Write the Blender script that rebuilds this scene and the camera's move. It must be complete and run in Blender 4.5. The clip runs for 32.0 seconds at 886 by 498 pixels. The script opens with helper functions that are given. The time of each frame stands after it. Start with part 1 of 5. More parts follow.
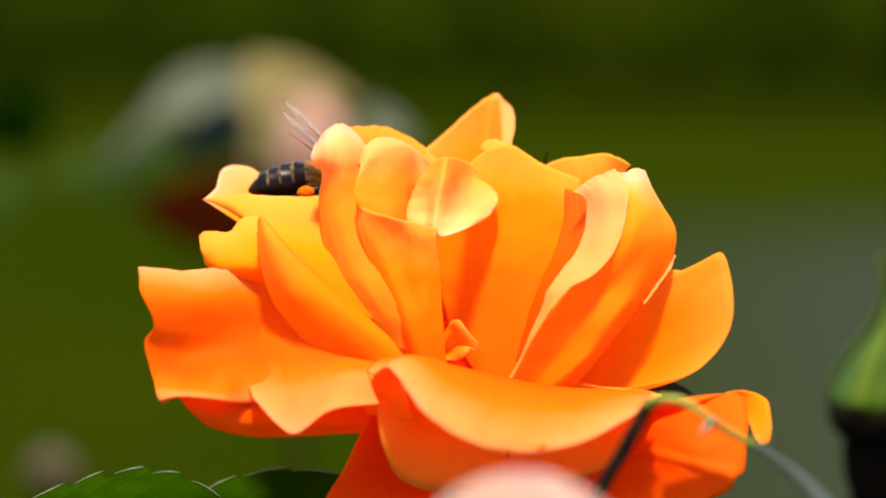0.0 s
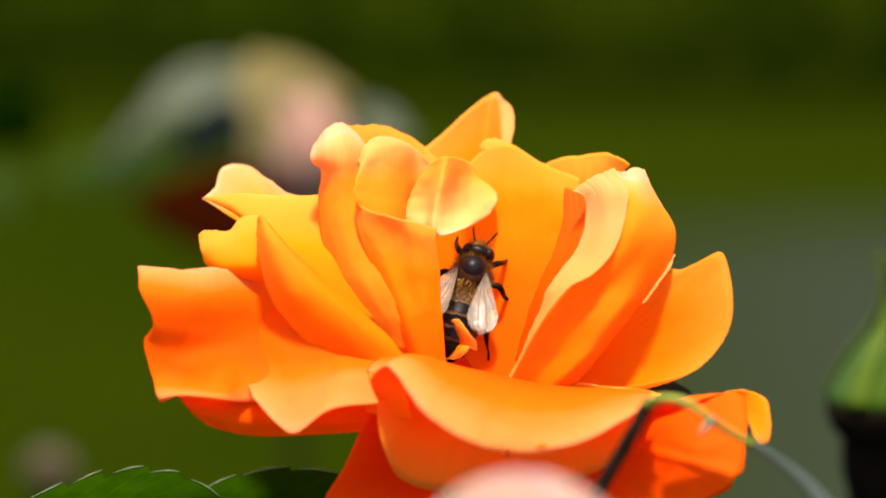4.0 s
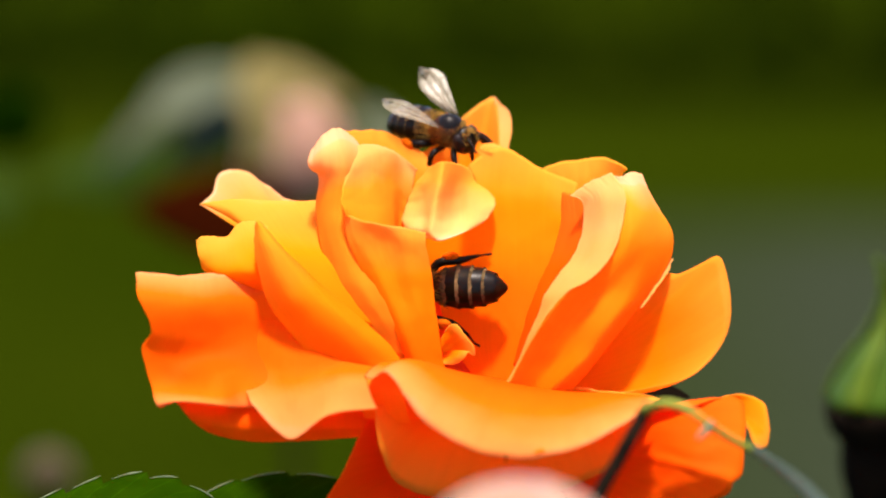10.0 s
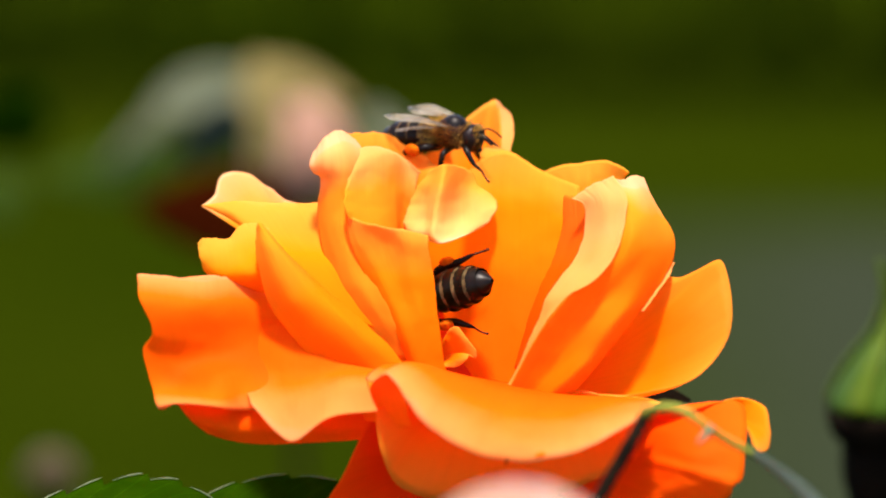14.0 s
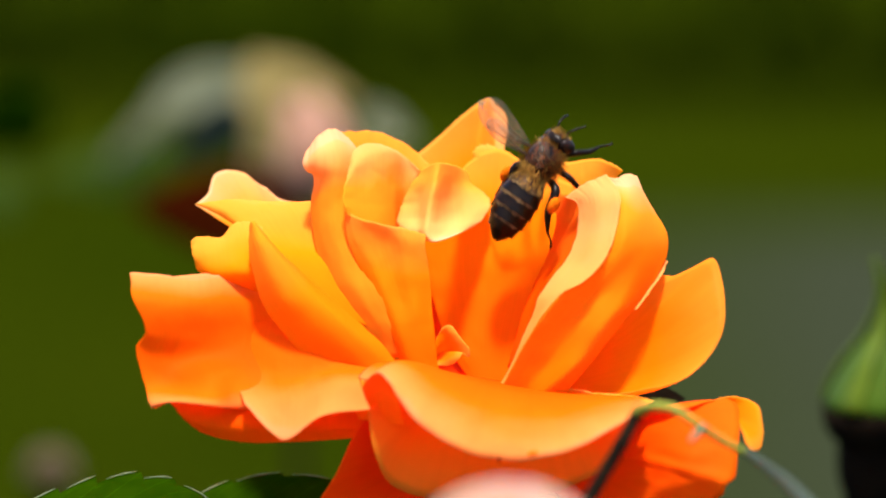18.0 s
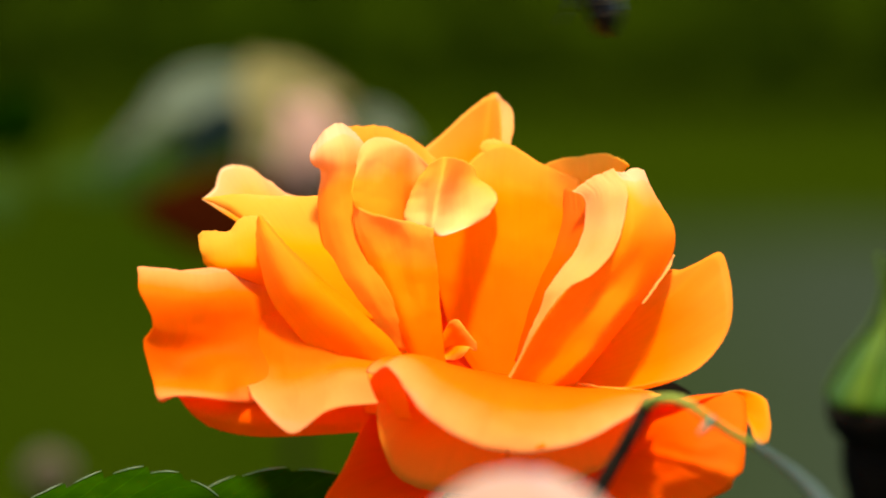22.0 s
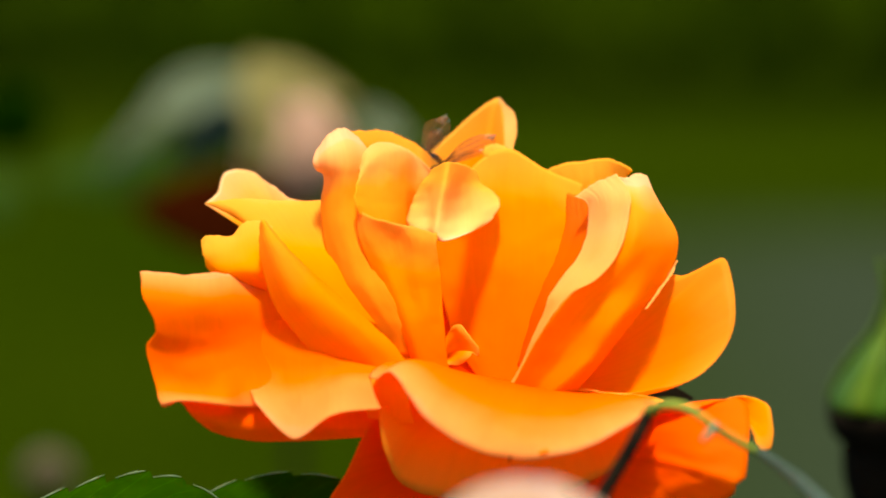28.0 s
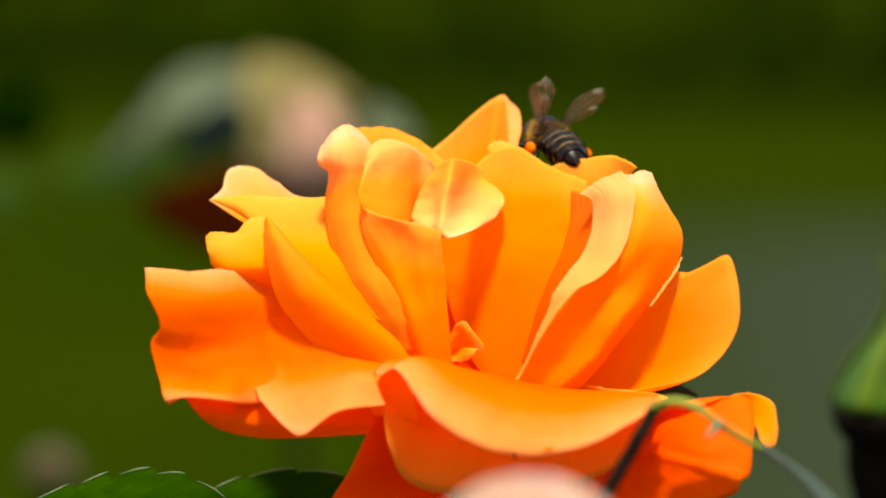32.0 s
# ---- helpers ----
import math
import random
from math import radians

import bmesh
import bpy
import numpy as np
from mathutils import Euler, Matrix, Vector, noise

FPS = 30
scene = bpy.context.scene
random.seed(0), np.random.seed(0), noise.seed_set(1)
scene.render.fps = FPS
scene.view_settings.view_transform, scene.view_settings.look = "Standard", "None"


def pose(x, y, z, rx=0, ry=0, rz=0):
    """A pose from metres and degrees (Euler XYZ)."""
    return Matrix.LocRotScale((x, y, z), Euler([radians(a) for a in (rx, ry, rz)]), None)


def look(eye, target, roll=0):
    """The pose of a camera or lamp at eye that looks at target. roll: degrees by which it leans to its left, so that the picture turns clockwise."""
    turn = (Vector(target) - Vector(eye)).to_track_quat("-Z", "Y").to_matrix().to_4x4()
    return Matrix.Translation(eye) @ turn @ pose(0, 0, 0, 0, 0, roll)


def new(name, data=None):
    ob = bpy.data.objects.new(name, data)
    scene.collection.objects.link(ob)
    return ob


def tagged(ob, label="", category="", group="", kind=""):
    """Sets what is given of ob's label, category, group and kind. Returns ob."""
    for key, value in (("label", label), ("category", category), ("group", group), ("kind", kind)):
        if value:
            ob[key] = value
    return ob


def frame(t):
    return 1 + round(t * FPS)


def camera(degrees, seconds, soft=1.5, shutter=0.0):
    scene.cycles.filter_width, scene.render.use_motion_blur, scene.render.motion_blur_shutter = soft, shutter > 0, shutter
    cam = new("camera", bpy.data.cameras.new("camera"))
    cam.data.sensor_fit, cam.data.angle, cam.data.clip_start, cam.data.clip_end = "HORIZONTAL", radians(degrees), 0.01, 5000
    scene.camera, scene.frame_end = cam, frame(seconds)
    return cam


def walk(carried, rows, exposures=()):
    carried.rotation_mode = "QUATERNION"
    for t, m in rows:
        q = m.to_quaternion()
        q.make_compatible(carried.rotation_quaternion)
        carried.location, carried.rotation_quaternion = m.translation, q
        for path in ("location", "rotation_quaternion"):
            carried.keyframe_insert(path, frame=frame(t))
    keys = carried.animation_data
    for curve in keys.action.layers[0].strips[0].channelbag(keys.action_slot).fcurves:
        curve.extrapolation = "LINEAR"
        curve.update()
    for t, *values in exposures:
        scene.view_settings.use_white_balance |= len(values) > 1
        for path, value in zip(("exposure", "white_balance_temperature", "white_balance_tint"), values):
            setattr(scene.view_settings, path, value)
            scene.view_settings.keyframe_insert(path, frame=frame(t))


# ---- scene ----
PITCH = -8.0          # the camera looks a little down on the bloom
FOCUS = 0.53          # metres from the camera to the bloom
HEART = (0.0, 0.0, 1.0)
VIEW = pose(*HEART, PITCH, 0, 0)     # bloom's frame: x right, y away, z up
MM = 0.001

cam = camera(9.945, 32.0, soft=1.9, shutter=0.35)
cam.data.dof.use_dof = True
cam.data.dof.focus_distance = FOCUS - 0.002
cam.data.dof.aperture_fstop = 18.0
# seconds, sideways mm, upward mm, yaw, pitch, roll in degrees
WALK = [
    (0, -1.11, 0.46, -0.0566, -0.0573, -0.0192), (0.5, -1.3, 0.42, -0.0729, -0.0543, -0.0048), (1, -1.36, 0.48, -0.084, -0.0609, -0.0449),
    (1.5, -1.61, 0.6, -0.1058, -0.0744, -0.0049), (2, -1.79, 0.57, -0.1353, -0.0596, -0.2811), (2.5, -1.69, 0.56, -0.1193, -0.0809, 0.008),
    (3, -1.58, 0.61, -0.114, -0.086, -0.0145), (3.5, -1.68, 0.66, -0.1238, -0.0915, 0.0122), (5.5, -0.88, 0.76, -0.061, -0.0929, -0.0223),
    (6, -0.92, 0.79, -0.06, -0.0939, 0.0199), (6.5, -0.98, 0.78, -0.0756, -0.0953, 0.0057), (7, -1.27, 0.87, -0.11, -0.0985, -0.056),
    (7.5, -1.35, 1.11, -0.1398, -0.0947, -0.2084), (8, -1.19, 1.12, -0.1085, -0.0924, -0.1406), (8.5, -1.11, 1.04, -0.1118, -0.0922, -0.2885),
    (9, -1.08, 1.24, -0.0938, -0.1043, -0.1553), (9.5, -1.18, 1.37, -0.103, -0.1143, -0.2265), (10, -1.33, 1.33, -0.1119, -0.1046, -0.1671),
    (10.5, -1.32, 1.43, -0.1141, -0.1309, -0.0671), (11, -1.17, 1.64, -0.097, -0.1347, -0.068), (11.5, -0.9, 1.95, -0.079, -0.1733, -0.1551),
    (12, -0.71, 2.29, -0.0749, -0.1569, -0.0952), (12.5, -0.93, 2.18, -0.0588, -0.16, -0.0221), (13, -1.12, 2.16, -0.07, -0.1435, -0.0928),
    (13.5, -0.94, 2.22, -0.0586, -0.1289, -0.0685), (14, -0.86, 1.74, -0.0433, -0.1184, 0.0231), (14.5, -1.21, 1.33, -0.0992, -0.0975, -0.0241),
    (16.5, 1.91, 3.84, 0.1696, -0.2575, 0.2111), (17, 0.62, 4.01, -0.0282, -0.2741, -0.2383), (17.5, 0.39, 2.77, 0.0161, -0.2032, -0.0042),
    (18, 0.67, 1.83, 0.0462, -0.1451, 0.0213), (18.5, 0.73, 1.55, 0.0521, -0.0839, -0.0613), (19, 0.4, 0.91, 0.0443, -0.0998, 0.1611),
    (19.5, 0.12, 0.29, 0.0143, -0.0315, 0.0003), (20, 0, 0.29, 0.0004, -0.0311, 0), (20.5, -0.32, 0.52, 0.0109, -0.0113, 0.1266),
    (21, -0.74, 0.32, -0.0348, -0.0469, 0.093), (21.5, -1.01, -0.07, -0.0543, 0.0028, 0.0919), (22, -1.38, -0.12, -0.0973, 0.0018, -0.0051),
    (22.5, -1.69, -0.01, -0.1217, -0.0097, 0.0152), (23, -1.75, 0.02, -0.1282, -0.0115, 0.0076), (23.5, -1.8, 0.1, -0.1266, -0.0082, 0.0323),
    (24, -1.82, 0.09, -0.1322, 0.0004, 0.0317), (24.5, -1.85, -0.17, -0.1312, 0.0134, 0.0836), (25, -1.78, -0.53, -0.1234, 0.0411, 0.0519),
    (25.5, -1.44, -0.9, -0.098, 0.0697, 0.0348), (27.5, -2.02, 0.81, -0.1441, -0.0576, 0.1668), (28, -2.21, 1.07, -0.1548, -0.0707, 0.1065),
    (28.5, -2.24, 0.64, -0.1652, -0.0443, 0.0847), (29, -2.13, 0, -0.1357, 0.0104, 0.1865), (29.5, -2.01, -0.39, -0.1278, 0.0591, 0.1071),
    (30, -2.16, -0.29, -0.1309, 0.0567, 0.2539), (30.5, -2.28, 0.09, -0.1456, 0.0245, 0.1161), (31, -2.16, 0.16, -0.1259, 0.0196, 0.1243),
    (31.5, -2.28, 0.16, -0.122, -0.0512, 0.24), (32, -2.51, 0.8, -0.1368, -0.0773, 0.1684),
]
walk(cam, [(t, VIEW @ pose(x * MM, -FOCUS, z * MM) @ pose(0, 0, 0, 90 + p, 0, y) @ pose(0, 0, 0, 0, 0, r))
           for t, x, z, y, p, r in WALK], [(0, 1.16, 6500, 17), (18, 1.16, 6500, 16), (21, 1.12, 6500, 8), (24, 1.05, 6700, -3), (28, 1.0, 6800, -6), (30, 1.0, 6800, -2), (32, 1.05, 6800, 3)])

# ---- light ----
SUN_FROM = Vector((0.0, -0.22, 1.0)).normalized()
world = bpy.data.worlds.new("sky")
scene.world = world
world.use_nodes = True
wn = world.node_tree.nodes
sky = wn.new("ShaderNodeTexSky")
sky.sky_type, sky.sun_disc = "NISHITA", False
sky.sun_elevation = math.asin(SUN_FROM.z)
sky.sun_rotation = math.atan2(SUN_FROM.x, SUN_FROM.y)
world.node_tree.links.new(sky.outputs[0], wn["Background"].inputs[0])
wn["Background"].inputs[1].default_value = 0.15
sun = new("sun", bpy.data.lights.new("sun", "SUN"))
sun.data.energy, sun.data.angle, sun.data.color = 4.3, radians(7.0), (1.0, 0.90, 0.76)
sun.matrix_world = look(SUN_FROM * 20, (0, 0, 0))


# ---- materials ----
def shader(name):
    m = bpy.data.materials.new(name)
    m.use_nodes = True
    nt = m.node_tree
    return m, nt.nodes, nt.links, nt.nodes["Principled BSDF"]


def noise_node(nodes, links, scale, detail=4.0, coord="Object", rough=0.55):
    c = nodes.new("ShaderNodeTexCoord")
    n = nodes.new("ShaderNodeTexNoise")
    n.inputs["Scale"].default_value, n.inputs["Detail"].default_value = scale, detail
    n.inputs["Roughness"].default_value = rough
    links.new(c.outputs[coord], n.inputs["Vector"])
    return n


def ramp(nodes, links, source, stops):
    r = nodes.new("ShaderNodeValToRGB")
    el = r.color_ramp.elements
    while len(el) < len(stops):
        el.new(0.5)
    for e, (p, c) in zip(el, stops):
        e.position, e.color = p, (*c, 1)
    links.new(source, r.inputs[0])
    return r


def bump(nodes, links, source, strength, distance, into):
    b = nodes.new("ShaderNodeBump")
    b.inputs["Strength"].default_value, b.inputs["Distance"].default_value = strength, distance
    links.new(source, b.inputs["Height"])
    links.new(b.outputs[0], into.inputs["Normal"])
    return b


def plain(name, a, b, scale, rough=0.6, bumps=0.3, dist=0.0003, sheen=0.0, metal=0.0, spec=0.5):
    m, n, l, p = shader(name)
    t = noise_node(n, l, scale)
    r = ramp(n, l, t.outputs[0], [(0.3, a), (0.7, b)])
    l.new(r.outputs[0], p.inputs["Base Color"])
    p.inputs["Roughness"].default_value = rough
    p.inputs["Metallic"].default_value = metal
    p.inputs["Specular IOR Level"].default_value = spec
    p.inputs["Sheen Weight"].default_value = sheen
    bump(n, l, t.outputs[0], bumps, dist, p)
    return m


def petal_material(name, heart, mid, rim, glow, share=0.58):
    """A soft translucent petal: the colour runs from its base to its rim along fine veins."""
    m, n, l, p = shader(name)
    uv = n.new("ShaderNodeUVMap")
    sep = n.new("ShaderNodeSeparateXYZ")
    l.new(uv.outputs[0], sep.inputs[0])
    blot = noise_node(n, l, 140.0, 3.0)
    add = n.new("ShaderNodeMath")
    add.operation = "MULTIPLY_ADD"
    add.inputs[1].default_value = 0.30
    l.new(blot.outputs[0], add.inputs[0])
    l.new(sep.outputs[1], add.inputs[2])
    sub = n.new("ShaderNodeMath")
    sub.operation = "SUBTRACT"
    sub.inputs[1].default_value = 0.15
    l.new(add.outputs[0], sub.inputs[0])
    col = ramp(n, l, sub.outputs[0], [(0.05, heart), (0.6, mid), (0.97, rim), (0.997, (rim[0], rim[1] * 1.06, rim[2] * 1.5))])
    # veins that run from the base to the rim
    mp = n.new("ShaderNodeMapping")
    mp.inputs["Scale"].default_value = (46.0, 2.2, 1.0)
    l.new(uv.outputs[0], mp.inputs[0])
    vein = n.new("ShaderNodeTexNoise")
    vein.inputs["Scale"].default_value, vein.inputs["Detail"].default_value = 1.0, 3.0
    l.new(mp.outputs[0], vein.inputs["Vector"])
    tone = n.new("ShaderNodeMapRange")
    tone.inputs[1].default_value, tone.inputs[2].default_value = 0.3, 0.7
    tone.inputs[3].default_value, tone.inputs[4].default_value = 0.94, 1.02
    l.new(vein.outputs[0], tone.inputs[0])
    mul = n.new("ShaderNodeMix")
    mul.data_type, mul.blend_type = "RGBA", "MULTIPLY"
    mul.inputs[0].default_value = 1.0
    l.new(col.outputs[0], mul.inputs[6])
    l.new(tone.outputs[0], mul.inputs[7])
    l.new(mul.outputs[2], p.inputs["Base Color"])
    p.inputs["Roughness"].default_value = 0.62
    p.inputs["Specular IOR Level"].default_value = 0.03
    wrinkle = noise_node(n, l, 420.0, 4.0)
    relief = n.new("ShaderNodeMath")
    relief.operation = "ADD"
    l.new(vein.outputs[0], relief.inputs[0])
    l.new(wrinkle.outputs[0], relief.inputs[1])
    bump(n, l, relief.outputs[0], 0.2, 0.0003, p)
    tr = n.new("ShaderNodeBsdfTranslucent")
    tint = n.new("ShaderNodeMix")
    tint.data_type = "RGBA"
    tint.inputs[0].default_value = 0.6
    l.new(mul.outputs[2], tint.inputs[6])
    tint.inputs[7].default_value = (*glow, 1)
    l.new(tint.outputs[2], tr.inputs[0])
    mx = n.new("ShaderNodeMixShader")
    mx.inputs[0].default_value = share
    l.new(p.outputs[0], mx.inputs[1])
    l.new(tr.outputs[0], mx.inputs[2])
    l.new(mx.outputs[0], n["Material Output"].inputs[0])
    return m


PETAL = {
    "out": petal_material("petal_orange", (1.0, 0.2139, 0.0), (1.0, 0.2976, 0.002), (1.0, 0.3999, 0.04), (1.0, 0.5952, 0.02)),
    "cream": petal_material("petal_cream", (1.0, 0.2465, 0.0), (1.0, 0.3943, 0.02), (1.0, 0.5225, 0.19), (1.0, 0.7098, 0.2)),
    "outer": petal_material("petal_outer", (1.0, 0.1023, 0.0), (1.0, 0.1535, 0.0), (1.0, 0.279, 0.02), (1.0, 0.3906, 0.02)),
    "peach": petal_material("petal_peach", (1.0, 0.1302, 0.0), (1.0, 0.2046, 0.002), (1.0, 0.372, 0.085), (1.0, 0.4836, 0.06)),
    # deep red that carries the shade in the cup and below the low petals
    "deep": petal_material("petal_deep_shade", (0.95, 0.0465, 0.0), (0.97, 0.0837, 0.0), (0.98, 0.1488, 0.002), (1.0, 0.2418, 0.01)),
    "yellow": petal_material("petal_yellow", (1.0, 0.1774, 0.0), (1.0, 0.3352, 0.001), (1.0, 0.4436, 0.05), (1.0, 0.6703, 0.01)),
    "amber": petal_material("petal_amber", (1.0, 0.1674, 0.0), (1.0, 0.2418, 0.0), (1.0, 0.3348, 0.022), (1.0, 0.5115, 0.02)),
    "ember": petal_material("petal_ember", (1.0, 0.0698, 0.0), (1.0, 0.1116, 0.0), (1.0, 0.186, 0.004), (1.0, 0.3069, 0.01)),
    "pale": petal_material("petal_pale", (1.0, 0.2563, 0.0), (1.0, 0.4633, 0.05), (1.0, 0.6901, 0.26), (1.0, 0.8379, 0.3)),
}
PINK = petal_material("petal_pink", (0.42, 0.24, 0.16), (0.44, 0.26, 0.18), (0.46, 0.28, 0.20), (0.8, 0.6, 0.45), 0.3)
DUSTY = petal_material("petal_dusty", (0.42, 0.24, 0.17), (0.46, 0.27, 0.19), (0.50, 0.30, 0.21), (0.9, 0.68, 0.55), 0.45)
WITHERED = petal_material("petal_withered", (0.07, 0.055, 0.025), (0.08, 0.06, 0.03), (0.09, 0.07, 0.04), (0.4, 0.3, 0.2), 0.2)


def leaf_material(name, dark, light, gloss=0.35, spec=0.12):
    m, n, l, p = shader(name)
    uv = n.new("ShaderNodeUVMap")
    t = noise_node(n, l, 260.0, 5.0)
    r = ramp(n, l, t.outputs[0], [(0.3, dark), (0.75, light)])
    sep = n.new("ShaderNodeSeparateXYZ")
    l.new(uv.outputs[0], sep.inputs[0])

    def calc(op, a, b):
        c = n.new("ShaderNodeMath")
        c.operation = op
        for k, q in enumerate((a, b)):
            if isinstance(q, float):
                c.inputs[k].default_value = q
            elif q is not None:
                l.new(q, c.inputs[k])
        return c.outputs[0]
    mid = calc("ABSOLUTE", calc("SUBTRACT", sep.outputs[1], 0.5), None)
    side = calc("ABSOLUTE", calc("SINE", calc("MULTIPLY", calc("SUBTRACT", calc("MULTIPLY", sep.outputs[0], 9.0), calc("MULTIPLY", mid, 5.0)), 3.1416), None), None)
    line = calc("MINIMUM", calc("MULTIPLY", side, 1.6), calc("MULTIPLY", mid, 26.0))
    edge = n.new("ShaderNodeMapRange")
    edge.inputs[2].default_value = 0.22
    edge.inputs[3].default_value, edge.inputs[4].default_value = 1.6, 1.0
    l.new(line, edge.inputs[0])
    mul = n.new("ShaderNodeMix")
    mul.data_type, mul.blend_type = "RGBA", "MULTIPLY"
    mul.inputs[0].default_value = 1.0
    l.new(r.outputs[0], mul.inputs[6])
    l.new(edge.outputs[0], mul.inputs[7])
    l.new(mul.outputs[2], p.inputs["Base Color"])
    p.inputs["Roughness"].default_value = gloss
    p.inputs["Specular IOR Level"].default_value = spec
    bump(n, l, edge.outputs[0], 0.35, 0.0003, p)
    tr = n.new("ShaderNodeBsdfTranslucent")
    l.new(mul.outputs[2], tr.inputs[0])
    mx = n.new("ShaderNodeMixShader")
    mx.inputs[0].default_value = 0.25
    l.new(p.outputs[0], mx.inputs[1])
    l.new(tr.outputs[0], mx.inputs[2])
    l.new(mx.outputs[0], n["Material Output"].inputs[0])
    return m


LEAF = leaf_material("rose_leaf", (0.007, 0.026, 0.0001), (0.016, 0.046, 0.0003), 0.6, 0.0)
LEAF_GREY = leaf_material("grey_leaf", (0.11, 0.125, 0.07), (0.165, 0.18, 0.105), 0.6)
LEAF_RED = leaf_material("red_leaf", (0.020, 0.003, 0.0004), (0.036, 0.005, 0.0008), 0.9, 0.0)
LEAF_DUSK = leaf_material("dusk_leaf", (0.030, 0.042, 0.028), (0.052, 0.068, 0.048), 0.9, 0.0)
STRAW_EDGE = leaf_material("straw_edge", (0.20, 0.155, 0.045), (0.30, 0.23, 0.08), 0.6)
LEAF_LIME = leaf_material("lime_leaf", (0.022, 0.048, 0.0004), (0.034, 0.066, 0.0006), 0.6)
EDGE = plain("leaf_edge", (0.05, 0.085, 0.02), (0.12, 0.16, 0.07), 300, 0.5)
CANE = plain("green_cane", (0.05, 0.09, 0.02), (0.10, 0.16, 0.04), 180, 0.5)
# near black brown; on the bud's hip and stem it stands for shade
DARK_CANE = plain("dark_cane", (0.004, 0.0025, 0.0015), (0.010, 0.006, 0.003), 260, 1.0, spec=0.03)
TENDRIL = plain("tendril_green", (0.16, 0.20, 0.016), (0.26, 0.27, 0.03), 260, 0.6, spec=0.2)
SHOOT = plain("grey_shoot", (0.022, 0.036, 0.022), (0.042, 0.058, 0.038), 200, 0.6, spec=0.2)
BUD = plain("bud_green", (0.024, 0.058, 0.002), (0.06, 0.11, 0.008), 120, 0.5, spec=0.06)
SEPAL = plain("sepal_green", (0.04, 0.075, 0.001), (0.075, 0.115, 0.006), 160, 0.5, spec=0.1)
CHITIN = plain("bee_chitin", (0.0035, 0.002, 0.001), (0.010, 0.005, 0.002), 900, 0.35, 0.3, 0.0001, spec=0.12)
SHELL = plain("bee_shell", (0.005, 0.0035, 0.003), (0.010, 0.007, 0.006), 900, 0.4, 0.25, 0.0001, spec=0.12)
BROWN = plain("bee_brown", (0.022, 0.008, 0.003), (0.05, 0.018, 0.006), 900, 0.5, 0.2, 0.0001, spec=0.1)
BAND = plain("bee_band", (0.03, 0.017, 0.005), (0.16, 0.10, 0.04), 1500, 0.8, 0.6, 0.0001, spec=0.1)
FUR = plain("bee_fur", (0.13, 0.06, 0.008), (0.46, 0.25, 0.05), 1200, 0.9, 0.6, 0.0001, spec=0.05)
EYE = plain("bee_eye", (0.008, 0.004, 0.003), (0.016, 0.008, 0.006), 900, 0.45, 0.1, 0.00005, spec=0.15)
POLLEN = plain("pollen", (0.45, 0.075, 0.0), (0.68, 0.14, 0.002), 1800, 0.8, 0.8, 0.0002, spec=0.03)


def wing_material():
    m, n, l, p = shader("bee_wing")
    t = noise_node(n, l, 500.0, 3.0)
    r = ramp(n, l, t.outputs[0], [(0.3, (0.31, 0.24, 0.14)), (0.7, (0.49, 0.42, 0.30))])
    l.new(r.outputs[0], p.inputs["Base Color"])
    p.inputs["Roughness"].default_value = 0.3
    p.inputs["Specular IOR Level"].default_value = 0.35
    p.inputs["Alpha"].default_value = 0.36
    bump(n, l, t.outputs[0], 0.5, 0.0003, p)
    return m


WING = wing_material()
VEIN = plain("wing_vein", (0.06, 0.035, 0.014), (0.11, 0.065, 0.03), 900, 0.5)


def ground_material():
    m, n, l, p = shader("lawn")
    big = noise_node(n, l, 0.8, 3.0)
    fine = noise_node(n, l, 60.0, 6.0)
    a = ramp(n, l, big.outputs[0], [(0.35, (0.0122, 0.0216, 0.0003)), (0.65, (0.0174, 0.0268, 0.0005))])
    b = ramp(n, l, fine.outputs[0], [(0.3, (0.55, 0.55, 0.55)), (0.7, (1.25, 1.25, 1.25))])
    mul = n.new("ShaderNodeMix")
    mul.data_type, mul.blend_type = "RGBA", "MULTIPLY"
    mul.inputs[0].default_value = 1.0
    l.new(a.outputs[0], mul.inputs[6])
    l.new(b.outputs[0], mul.inputs[7])
    l.new(mul.outputs[2], p.inputs["Base Color"])
    p.inputs["Roughness"].default_value = 1.0
    p.inputs["Specular IOR Level"].default_value = 0.0
    bump(n, l, fine.outputs[0], 0.8, 0.02, p)
    return m


